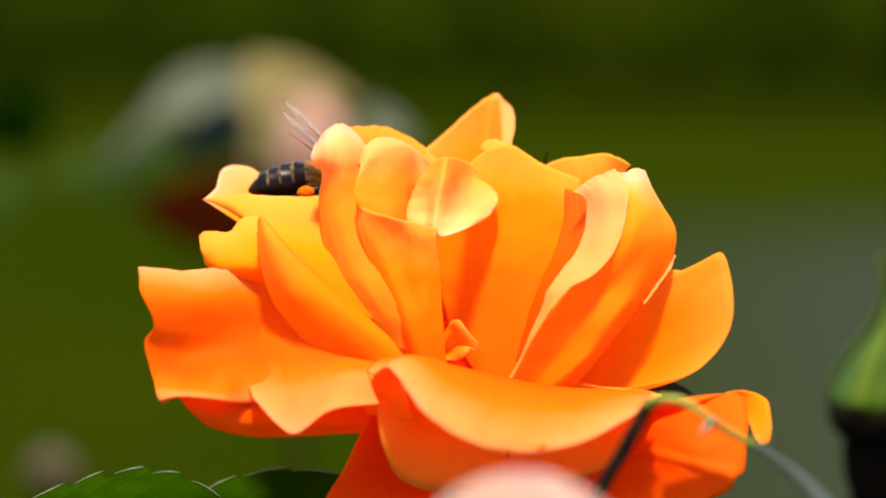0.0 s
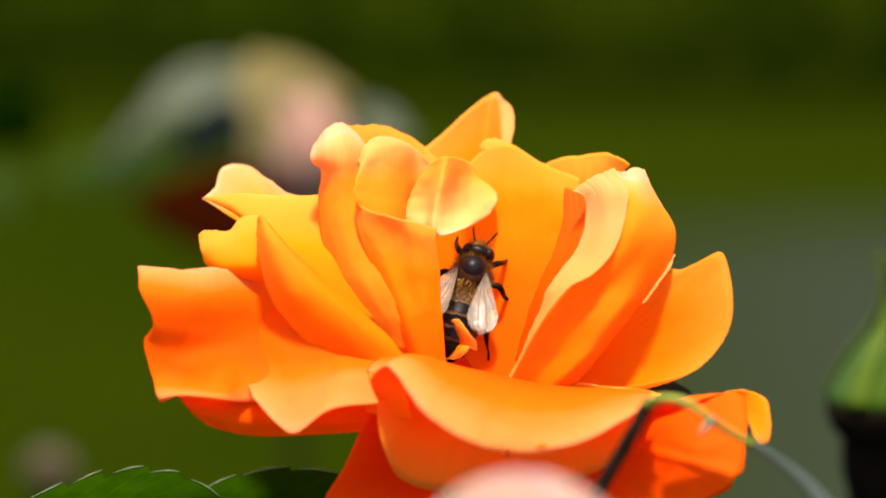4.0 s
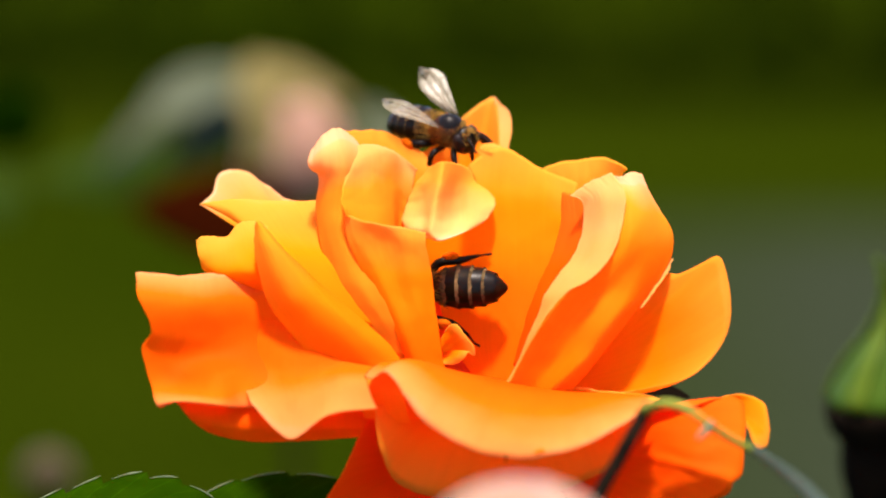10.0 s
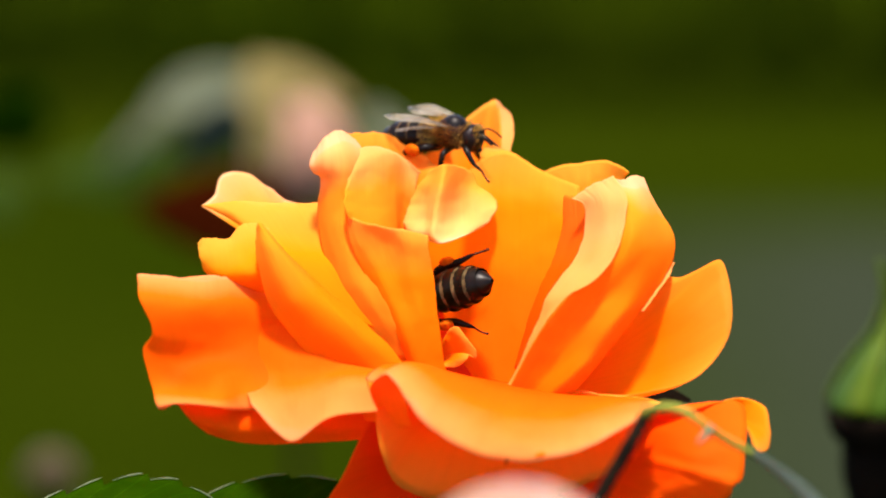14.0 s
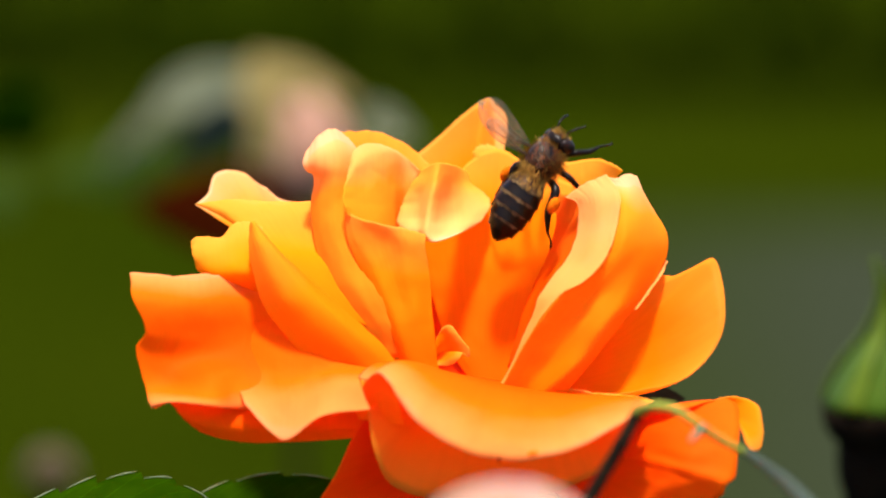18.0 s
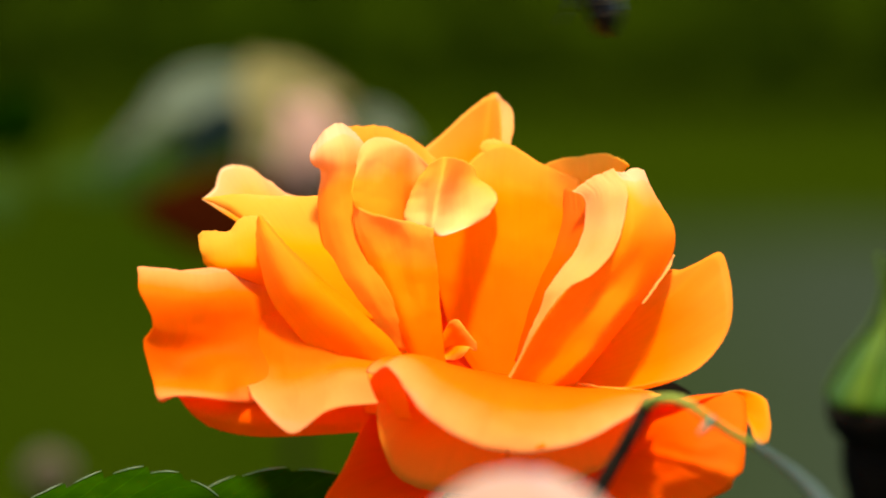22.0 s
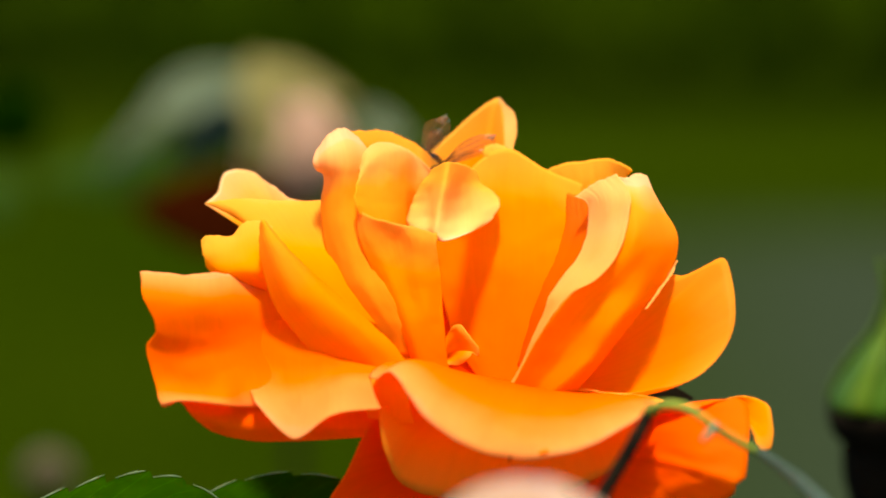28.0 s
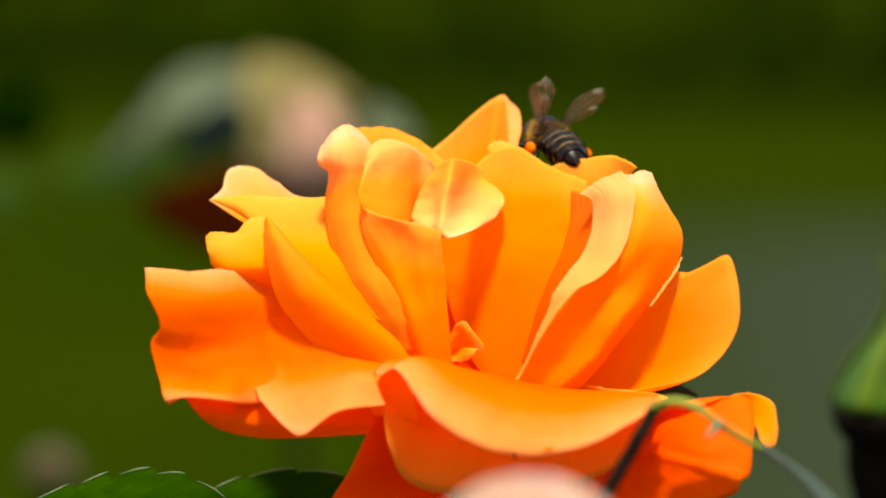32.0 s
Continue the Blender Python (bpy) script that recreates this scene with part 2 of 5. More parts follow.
LAWN = ground_material()
def gravel_material():
    """Grey gravel that thins out into worn grass towards its verges."""
    m, n, l, p = shader("gravel")
    fine = noise_node(n, l, 40.0, 6.0)
    grey = ramp(n, l, fine.outputs[0], [(0.3, (0.0140, 0.0192, 0.0095)), (0.7, (0.0262, 0.0328, 0.0190))])
    grass = ramp(n, l, fine.outputs[0], [(0.3, (0.0085, 0.016, 0.0003)), (0.7, (0.015, 0.024, 0.0005))])
    uv = n.new("ShaderNodeUVMap")
    sep = n.new("ShaderNodeSeparateXYZ")
    l.new(uv.outputs[0], sep.inputs[0])
    far = n.new("ShaderNodeMapRange")
    far.inputs[1].default_value, far.inputs[2].default_value = 1.0, 0.985
    l.new(sep.outputs[0], far.inputs[0])
    side = n.new("ShaderNodeMapRange")
    side.inputs[1].default_value, side.inputs[2].default_value = 0.0, 0.14
    l.new(sep.outputs[1], side.inputs[0])
    both = n.new("ShaderNodeMath")
    both.operation = "MULTIPLY"
    l.new(far.outputs[0], both.inputs[0])
    l.new(side.outputs[0], both.inputs[1])
    mx = n.new("ShaderNodeMix")
    mx.data_type = "RGBA"
    l.new(both.outputs[0], mx.inputs[0])
    l.new(grass.outputs[0], mx.inputs[6])
    l.new(grey.outputs[0], mx.inputs[7])
    l.new(mx.outputs[2], p.inputs["Base Color"])
    p.inputs["Roughness"].default_value = 0.95
    p.inputs["Specular IOR Level"].default_value = 0.0
    bump(n, l, fine.outputs[0], 0.8, 0.01, p)
    return m


GRAVEL = gravel_material()
HEDGE = plain("hedge_leaves", (0.0152, 0.0248, 0.0006), (0.0226, 0.036, 0.0009), 14.0, 1.0, 0.5, 0.01, spec=0.0)


# ---- mesh helpers ----
def mesh_of(bm, name, material, smooth=True):
    me = bpy.data.meshes.new(name)
    bm.to_mesh(me)
    bm.free()
    me.materials.append(material)
    if smooth:
        me.polygons.foreach_set("use_smooth", [True] * len(me.polygons))
    return me


def part(name, bm, material, parent=None, label="", smooth=True):
    ob = new(name, mesh_of(bm, name, material, smooth))
    if parent:
        ob.parent = parent
    if label:
        ob["label"] = label
    return ob


def empty(name, m):
    ob = new(name)
    ob.matrix_world = m
    ob.empty_display_size = 0.01
    return ob


def spline(points, s):
    """A smooth curve through the handles, by length; s from 0 to 1."""
    p = [Vector(q) for q in points]
    d = [0.0]
    for a, b in zip(p, p[1:]):
        d.append(d[-1] + max((b - a).length, 1e-6) ** 0.8)
    x = s * d[-1]
    i = max(j for j in range(len(p) - 1) if d[j] <= x + 1e-9)
    u = (x - d[i]) / (d[i + 1] - d[i])
    a, b = p[i], p[i + 1]
    h = d[i + 1] - d[i]
    ta = (b - p[i - 1]) / (d[i + 1] - d[i - 1]) if i else (b - a) / h
    tb = (p[i + 2] - a) / (d[i + 2] - d[i]) if i + 2 < len(p) else (b - a) / h
    u2, u3 = u * u, u * u * u
    return a * (2 * u3 - 3 * u2 + 1) + ta * h * (u3 - 2 * u2 + u) + b * (3 * u2 - 2 * u3) + tb * h * (u3 - u2)


def sheet(fn, nu, nv):
    """A grid surface with uv; fn(u, v) gives a point."""
    bm = bmesh.new()
    uv = bm.loops.layers.uv.new("UVMap")
    grid = [[bm.verts.new(fn(i / nu, j / nv)) for j in range(nv + 1)] for i in range(nu + 1)]
    for i in range(nu):
        for j in range(nv):
            f = bm.faces.new((grid[i][j], grid[i + 1][j], grid[i + 1][j + 1], grid[i][j + 1]))
            for lp, (a, b) in zip(f.loops, ((i, j), (i + 1, j), (i + 1, j + 1), (i, j + 1))):
                lp[uv].uv = (a / nu, b / nv)
    return bm


def tube(points, radii, sides=8, steps=0):
    """A round tube along a smooth curve, closed at both ends."""
    n = steps or 4 * (len(points) - 1)
    bm = bmesh.new()
    rings = []
    up = Vector((0.13, 0.37, 0.92))
    for k in range(n + 1):
        s = k / n
        c = spline(points, s)
        t = (spline(points, min(1, s + 0.01)) - spline(points, max(0, s - 0.01))).normalized()
        a = t.cross(up).normalized()
        b = t.cross(a)
        x = s * (len(radii) - 1)
        i = min(int(x), len(radii) - 2)
        r = radii[i] + (radii[i + 1] - radii[i]) * (x - i)
        rings.append([bm.verts.new(c + (a * math.cos(q) + b * math.sin(q)) * r)
                      for q in (2 * math.pi * j / sides for j in range(sides))])
    for r0, r1 in zip(rings, rings[1:]):
        for j in range(sides):
            bm.faces.new((r0[j], r0[(j + 1) % sides], r1[(j + 1) % sides], r1[j]))
    bm.faces.new(rings[0][::-1])
    bm.faces.new(rings[-1])
    return bm


def ball(centre, size, segs=20, rings=12):
    bm = bmesh.new()
    bmesh.ops.create_uvsphere(bm, u_segments=segs, v_segments=rings, radius=1.0)
    for v in bm.verts:
        v.co = Vector((v.co.x * size[0], v.co.y * size[1], v.co.z * size[2])) + Vector(centre)
    return bm


def mm(p):
    return Vector(p) * MM


# ---- ground and distance ----
def flat(name, x0, y0, x1, y1, z, material, label, n=24, uneven=0.0):
    def at(u, v):
        x, y = x0 + (x1 - x0) * u, y0 + (y1 - y0) * v
        return Vector((x, y, z + uneven * noise.noise((x * 0.9, y * 0.9, 3.1))))
    return tagged(part(name, sheet(at, n, n), material), label, "ground", kind="structure")


flat("ground", -400, -400, 400, 400, 0.0, LAWN, "olive green mown lawn that runs to the horizon", 60)


def path_strip():
    def at(u, v):
        y = -12.0 + 19.25 * u
        edge = 0.02 + 0.10 * noise.noise((y * 1.3, 0.2, 0.7))
        return Vector((edge + 4.0 * v, y, 0.02 + 0.008 * noise.noise((y * 3, v * 9, 2))))
    return tagged(part("path", sheet(at, 90, 20), GRAVEL), "pale grey gravel garden path beside the lawn", "path", kind="structure")


path_strip()


def hedge():
    """A long hedge of many small leaf clumps, with gaps and an uneven top."""
    rng = random.Random(5)
    verts, faces = [], []
    for k in range(9000):
        x = rng.uniform(-5, 5)
        top = 1.5 + 0.25 * noise.noise((x * 0.8, 4.0, 0.0))
        z = top * rng.random() ** 0.8
        y = 9.3 + rng.uniform(-0.30, 0.35) + 0.2 * noise.noise((x, z * 1.4, 8.0))
        c = Vector((x, y, z))
        q = Euler((rng.uniform(-1.2, 1.2), rng.uniform(-1.2, 1.2), rng.uniform(0, 6.3))).to_matrix()
        s = rng.uniform(0.04, 0.085)
        b = len(verts)
        for a in ((0, -s, 0), (s * 0.55, 0, s * 0.15), (0, s, 0), (-s * 0.55, 0, s * 0.15)):
            verts.append(c + q @ Vector(a))
        faces += [(b, b + 1, b + 2), (b, b + 2, b + 3)]
    me = bpy.data.meshes.new("hedge")
    me.from_pydata(verts, [], faces)
    me.materials.append(HEDGE)
    return tagged(new("hedge", me), "dark green clipped hedge behind the lawn", "hedge", kind="stuff")


hedge()

# ---- the orange rose ----
rose = tagged(empty("rose_bush", pose(0.004, 0.03, 0.0)), "orange garden rose in full open bloom on a green cane", "rose")


def under_rose(ob):
    ob.parent = rose
    ob.matrix_parent_inverse = rose.matrix_world.inverted()
    return ob


def in_view(x, y, z):
    return VIEW @ mm((x, y, z))


bm = ball((3.5, 3.0, -19.5), (5.2, 5.2, 4.6))
for v in bm.verts:
    v.co *= MM
bloom = part("bloom", bm, CANE, None, "green cup below the petals")
bloom.matrix_world = VIEW
bpy.context.view_layer.update()
under_rose(bloom)
foot = VIEW @ mm((3.5, 3.0, -22.0))
cane = part("cane", tube([foot, foot + Vector((0.004, 0.004, -0.12)), Vector((0.02, 0.03, 0.45)), Vector((0.004, 0.03, 0.0))],
                         [0.0022, 0.0026, 0.004, 0.006]), CANE)
under_rose(cane)
PETALS = {}


def petal(name, rim, base, bulge, kind, r=0.2, far=None, crinkle=0.0):
    """One petal: it opens from its base line to the handles of its rim, bulged and softly ruffled."""
    seed = sum(ord(c) for c in name) * 0.37
    b0, b1, g0 = Vector(base[0]), Vector(base[1]), Vector(bulge)
    g1 = Vector(far) if far else g0

    def at(u, v):
        b = b0.lerp(b1, u)
        e = spline(rim, u)
        g = g0.lerp(g1, min(1, max(0, u * 1.6 - 0.3)))
        m = (b + e) * 0.5 + g * (0.35 + 0.65 * math.sin(math.pi * u)) * 2.0
        p = b * (1 - v) ** 2 + m * (2 * v * (1 - v)) + e * v * v
        w = noise.noise_vector((p.x * 0.10 + seed, p.z * 0.10, seed * 0.7)) * r * 2.2
        w += noise.noise_vector((p.x * 0.35 + seed, p.z * 0.35, seed)) * r * 0.7
        if crinkle:
            w += noise.noise_vector((p.x * 0.55 + seed, p.z * 0.55, seed * 1.3)) * crinkle * 1.6
            w += noise.noise_vector((p.x * 1.5 + seed, p.z * 1.5, seed * 1.3)) * crinkle * 0.35
        fine = noise.noise((u * 9.0, seed, 1.0)) * 0.22 * v ** 6 + noise.noise((u * 29.0, seed, 5.0)) * 0.09 * v ** 8
        return mm(p + Vector((w.x * 0.25, w.y, w.z * 0.25)) * (4 * v * (1 - v) * 0.7 + 0.3 * v) + Vector((fine * 0.5, 0, fine)))

    bm = sheet(at, 66, 20)
    bmesh.ops.remove_doubles(bm, verts=bm.verts, dist=1e-6)
    ob = part("petal", bm, PETAL[kind])
    ob.parent = bloom
    sol = ob.modifiers.new("thickness", "SOLIDIFY")
    sol.thickness, sol.offset = 0.00006, 0.0
    PETALS[name] = ob
    return ob


def lofted(name, rows, kind, r=0.1, tone=(0.0, 1.0), mid=None, end=None):
    """A folded petal drawn smoothly through rows of handles, from row to row and along each."""
    seed = sum(ord(c) for c in name) * 0.37

    def at(u, v):
        p = spline([spline(q, u) for q in rows], v)
        w = noise.noise_vector((p.x * 0.12 + seed, p.z * 0.12, seed * 0.7)) * r * 2.0
        w += noise.noise_vector((p.x * 0.4 + seed, p.z * 0.4, seed)) * r * 0.7
        w += noise.noise_vector((p.x * 1.1 + seed, p.z * 1.1, seed)) * r * 0.25
        jag = noise.noise((u * 6.0, seed, 1.0)) * 0.18 + noise.noise((u * 17.0, seed, 5.0)) * 0.1 + noise.noise((u * 34.0, seed, 2.0)) * 0.04
        far = (noise.noise((v * 9.0, seed, 9.0)) * 0.16 + noise.noise((v * 28.0, seed, 3.0)) * 0.08) * abs(2 * u - 1) ** 6
        crimp = max(0.0, 1 - 3.5 * v) + max(0.0, 2.5 * abs(2 * u - 1) - 1.7)
        w += Vector((0, noise.noise((u * 13.0, v * 7.0, seed)) * 0.14 * crimp, 0))
        p = p + Vector((far, 0, jag * max(0.0, 1 - 5 * v) ** 2))
        return mm(p + Vector((w.x * 0.25, w.y, w.z * 0.25)) * min(1, 6 * v * (1 - v) + 0.3))
    bm = sheet(at, 48, 48)
    uv = bm.loops.layers.uv.active
    for f in bm.faces:
        for lp in f.loops:
            a, b = lp[uv].uv
            c = tone[0] + (tone[1] - tone[0]) * b
            if mid is not None:     # pale along both margins, deep in between; also paints lit and shaded bands
                c = tone[0] + (mid - tone[0]) * min(1, b / 0.35) if b < 0.5 else end + (mid - end) * min(1, (1 - b) / 0.4)
            lp[uv].uv = (a, c)
    ob = part("petal", bm, PETAL[kind])
    ob.parent = bloom
    sol = ob.modifiers.new("thickness", "SOLIDIFY")
    sol.thickness, sol.offset = 0.00006, 0.0
    PETALS[name] = ob
    return ob


petal("front_under", [(-7.36, -16, -15.63), (-6.6, -17, -19.87), (-4.79, -16, -23.33), (0.91, -15, -24.81), (9.49, -15, -24.52), (15.71, -17, -22.15), (18.53, -18, -18.13), (20.88, -16, -15.46)],
      [(2.1, -4, -14.54), (11.44, -4, -15.12)], (0, -4, 3), "amber", r=0.3)
petal("front", [(-8.23, -15, -12.29), (-7.5, -18, -12.56), (-6.34, -20, -11.83), (-5.18, -23, -12.77), (-2.74, -26, -16.17), (1.73, -28, -19.11), (6.17, -29, -20.18), (9.51, -29, -19.96), (14.26, -28, -18.66), (19.15, -24, -16.12), (20.91, -18, -15.06)],
      [(-5.47, -6, -11.11), (17.86, -4, -15.24)], (0.3, -4.6, 1.5), "peach", r=0.75, crinkle=0.2)
# deep red here stands for the shade below the front petals
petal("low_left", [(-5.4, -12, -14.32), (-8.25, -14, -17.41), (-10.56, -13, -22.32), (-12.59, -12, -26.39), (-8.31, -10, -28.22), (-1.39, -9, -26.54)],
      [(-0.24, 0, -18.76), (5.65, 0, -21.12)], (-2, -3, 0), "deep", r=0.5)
petal("low_right_fold", [(26.84, -11, -15.21), (29.48, -12.2, -14.42), (31.72, -13.2, -15.03), (32.57, -14.2, -16.09), (32.4, -16, -19.45), (31.2, -17, -19.64), (30.16, -15.4, -17.36)],
      [(29.15, -11, -15.26), (29.97, -14.6, -16.82)], (0.5, -0.6, 0.4), "out", r=0.1)
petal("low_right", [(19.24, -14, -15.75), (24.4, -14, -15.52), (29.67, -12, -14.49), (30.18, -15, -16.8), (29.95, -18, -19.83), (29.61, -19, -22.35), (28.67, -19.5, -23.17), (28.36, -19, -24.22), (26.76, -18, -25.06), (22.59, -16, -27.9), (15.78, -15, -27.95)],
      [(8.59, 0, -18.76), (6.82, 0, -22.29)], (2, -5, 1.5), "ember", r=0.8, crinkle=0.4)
petal("left_top", [(-25.82, 6, 5.24), (-24.65, 9, 6.34), (-24.12, 12, 8.3), (-22.58, 14, 8.88), (-20.77, 14, 8.39), (-18.92, 13, 7.11), (-16.78, 12, 5.59), (-13.47, 12, 4.87)],
      [(-18.75, 8, 0.66), (-10.99, 8, -1.73)], (-0.5, 0.3, 0), "cream", r=0.1)
petal("petaloid", [(-0.47, 0, -8.88), (0.35, -1, -7.57), (1.11, -1.4, -7.57), (2.11, -2, -8.73), (2.87, -2.2, -9.67), (2.99, -2, -10.61), (2.34, -2, -10.26), (1.88, -2, -10.96), (0.7, -1, -11.68), (-0.47, 0, -11.71)],
      [(-0.59, 2, -10.1), (-0.24, 2, -10.81)], (0, -0.8, 0.3), "yellow", r=0.25, crinkle=0.2)
# cup floor, its deep red standing in for the shade down there
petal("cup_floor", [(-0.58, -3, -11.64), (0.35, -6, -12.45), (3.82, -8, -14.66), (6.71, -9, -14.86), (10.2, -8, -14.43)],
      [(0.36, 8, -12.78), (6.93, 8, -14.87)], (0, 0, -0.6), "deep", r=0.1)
petal("tip", [(-2.54, 14, 10.57), (0.36, 15, 13), (2.79, 16, 15.21), (4.49, 17, 16.45), (5.1, 17, 16.7), (5.58, 16, 15.94), (5.8, 14, 12.74), (5.77, 12, 8.48)],
      [(2.16, 10, 1.26), (5.14, 9, 1.26)], (-0.5, 1.5, 0), "out", r=0.1)
petal("right_wide", [(20.24, -4, -3.45), (22.65, -5.5, -2.22), (23.99, -6, -2.22), (26.33, -6.5, -1.11), (28.02, -7, -0.35), (28.61, -7.5, -1.46), (29.14, -9, -5.17), (28.74, -10, -8.05), (27.36, -11, -10.45), (24.88, -12, -12.61), (21.08, -12, -13.71), (15.96, -9.5, -14.4), (12.56, -6, -14.02)],
      [(9.73, -2, -13.54), (9.14, -2, -14.59)], (1, -1.4, -1.2), "amber", r=0.3)
petal("low_yellow", [(9.02, -9, -14.86), (12.49, -9, -13.59), (15.9, -11, -14.23), (19.32, -12, -14.43), (21.58, -13, -15.03), (18.03, -16, -15.12), (12.37, -14, -15.06)],
      [(6.78, -3, -14.56), (10.29, -3, -14.56)], (0, -1, 0.3), "yellow", r=0.05)
petal("rear_left", [(-11.07, 12, -9.56), (-18.56, 20, -2.38), (-21.85, 26, 2.53), (-17.59, 28, 4.4), (-11.37, 27, 3.77), (-5.11, 18, -3.59)],
      [(-0.24, 6, -14.22), (2.14, 6, -14.81)], (-1, 3, -2), "out", r=0.5)
petal("rear_mid", [(-5.09, 16, -7.21), (-5.78, 24, 0.68), (-2.72, 28, 5.64), (4.1, 30, 7.52), (10.3, 29, 5.65), (12.67, 24, -0.55), (10.67, 16, -8.42)],
      [(0.96, 8, -14.87), (5.73, 8, -14.87)], (0, 4, -2), "out", r=0.5)
petal("rear_right", [(11.83, 14, -8.39), (14.46, 22, -0.55), (18.23, 25, 3.14), (22.5, 24, 1.29), (23.56, 20, -3.6), (19.04, 13, -9.58)],
      [(5.13, 7, -14.84), (8.11, 7, -14.84)], (1, 4, -2), "out", r=0.5)
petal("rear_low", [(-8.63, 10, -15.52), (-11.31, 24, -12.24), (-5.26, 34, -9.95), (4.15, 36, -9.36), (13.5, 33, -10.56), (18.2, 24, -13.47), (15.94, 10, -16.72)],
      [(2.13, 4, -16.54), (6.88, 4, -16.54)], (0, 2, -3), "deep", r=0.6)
# cream tone paints in the backlight that brightens this upright strip
lofted("tip_side", [[(5.2, 16.4, 16.71), (5.56, 16.2, 16.34), (5.8, 16, 15.97)],
       [(5.68, 15.6, 14.57), (6.16, 15.5, 14.81), (6.83, 15.4, 15.05)],
       [(5.73, 14.6, 13.03), (6.39, 14.5, 13.03), (7.12, 14.4, 13.21)],
       [(5.72, 13.4, 10.77), (6.14, 13.3, 10.77), (6.62, 13.2, 10.65)],
       [(5.71, 12.4, 8.46), (6.01, 12.3, 8.46), (6.37, 12.2, 8.46)]],
       "cream", r=0.03, tone=(0.95, 0.8))
lofted("tall_left", [[(-14, -0.6, 10.6), (-12.7, 0.4, 12.3), (-11.2, 2.2, 13.1), (-9.3, 4.6, 11.7)],
       [(-14.3, -1.6, 9.3), (-12.5, -2.6, 10.5), (-10.7, -1.8, 11), (-8.5, 1.6, 10.4)],
       [(-13.9, -1.6, 8.6), (-12.3, -2.9, 8.9), (-10.5, -2.6, 9), (-8.6, 0.4, 9)],
       [(-13.1, -1, 8.1), (-12.1, -2.4, 7.6), (-10.7, -2.7, 7.5), (-8.9, -1, 7.2)],
       [(-13.5, -0.4, 5.1), (-12.4, -2.2, 5.1), (-11, -3, 4.9), (-8.9, -2.4, 4.7)],
       [(-13, -1.4, 1), (-11.8, -3, 0.8), (-10.4, -4, 0.6), (-8.1, -4.4, 0.4)],
       [(-10.7, -3.6, -4.2), (-9.5, -4.6, -4.4), (-8.1, -5.5, -4.5), (-6, -6, -4.5)],
       [(-5.2, -6, -10.6), (-4.6, -6.3, -10.6), (-3.6, -6.6, -10.6), (-2.3, -6.7, -10.6)]],
       "cream", r=0.26, tone=(1.15, 0.15), mid=0.55, end=0.3)
lofted("back_left", [[(-11.2, 5, 12.5), (-9.2, 8, 12.9), (-6.2, 11, 12.8), (-3.5, 11, 11.5), (-1.1, 10, 9.4)],
       [(-10.4, 3, 10.9), (-8.6, 6, 10.7), (-6.2, 9, 10.3), (-3.8, 10, 9.4), (-1.3, 9, 7.9)],
       [(-10, 2, 6.6), (-8.2, 5, 6.4), (-6.2, 8, 6.1), (-3.8, 9, 5.8), (-1.4, 8, 4.9)],
       [(-6.1, 2, -4.6), (-5.3, 4, -4.6), (-4.4, 6, -4.6), (-3.2, 7, -4.6), (-1.7, 7, -4.6)]],
       "out", r=0.1, tone=(0.95, 0.1))
lofted("inner_left_front", [[(-9.7, -4.2, 4.7), (-9, -4.6, 4.1), (-7, -5.7, 3.4), (-4.2, -5.8, 2.8), (-1.4, -4.6, 2)],
       [(-9.6, -4.3, 2.2), (-8.3, -5, 2.1), (-5.6, -5.6, 1.8), (-3.4, -6.1, 1.3), (-1.5, -5.2, 0.7)],
       [(-8.5, -4.9, -0.9), (-6.9, -5.8, -0.9), (-5, -5.8, -1.1), (-3.2, -6.3, -1.4), (-1.1, -5.2, -1.6)],
       [(-6.7, -5.6, -4.5), (-5.4, -6.4, -4.5), (-4.1, -6.2, -4.6), (-2.7, -6.5, -4.6), (-0.9, -5.4, -4.7)],
       [(-5, -6.3, -8), (-4.1, -6.9, -8), (-3, -6.9, -8), (-1.9, -6.7, -8.1), (-0.6, -5.8, -8.2)],
       [(-2.9, -7, -14.4), (-2.2, -7.4, -14.3), (-1.5, -7.4, -14.3), (-0.8, -7, -14.4), (0.1, -6.4, -14.4)]],
       "out", r=0.22, tone=(1, -0.2))
lofted("inner_left", [[(-9.7, -0.6, 8.8), (-8.9, 0.6, 10.7), (-7.5, 2.4, 11.6), (-5.5, 4.4, 11.3), (-3.7, 6.4, 10.3), (-1.9, 7, 8.7)],
       [(-9.4, -2, 8.4), (-8.3, -1, 9.7), (-6.6, 0.8, 10.3), (-4.7, 3.6, 10.6), (-3.4, 6, 9.4), (-2.2, 7, 8.1)],
       [(-9.8, -3.6, 6.7), (-8.2, -1.8, 7.3), (-6.2, 0, 7.7), (-4.7, 2.6, 7.7), (-3.5, 5, 7), (-2.6, 6, 6.4)],
       [(-9.9, -4.4, 5.3), (-8.2, -2.8, 5.4), (-6.2, -1, 5.4), (-4.8, 1.6, 5.3), (-4, 4, 5), (-3.4, 5, 4.8)],
       [(-9.4, -4.6, 4), (-7.8, -4, 3.1), (-6.1, -2.4, 2.6), (-4.8, 0, 2.3), (-4.4, 2.4, 2.3), (-4, 3, 2.3)]],
       "cream", r=0.3, tone=(0.9, 0.35))
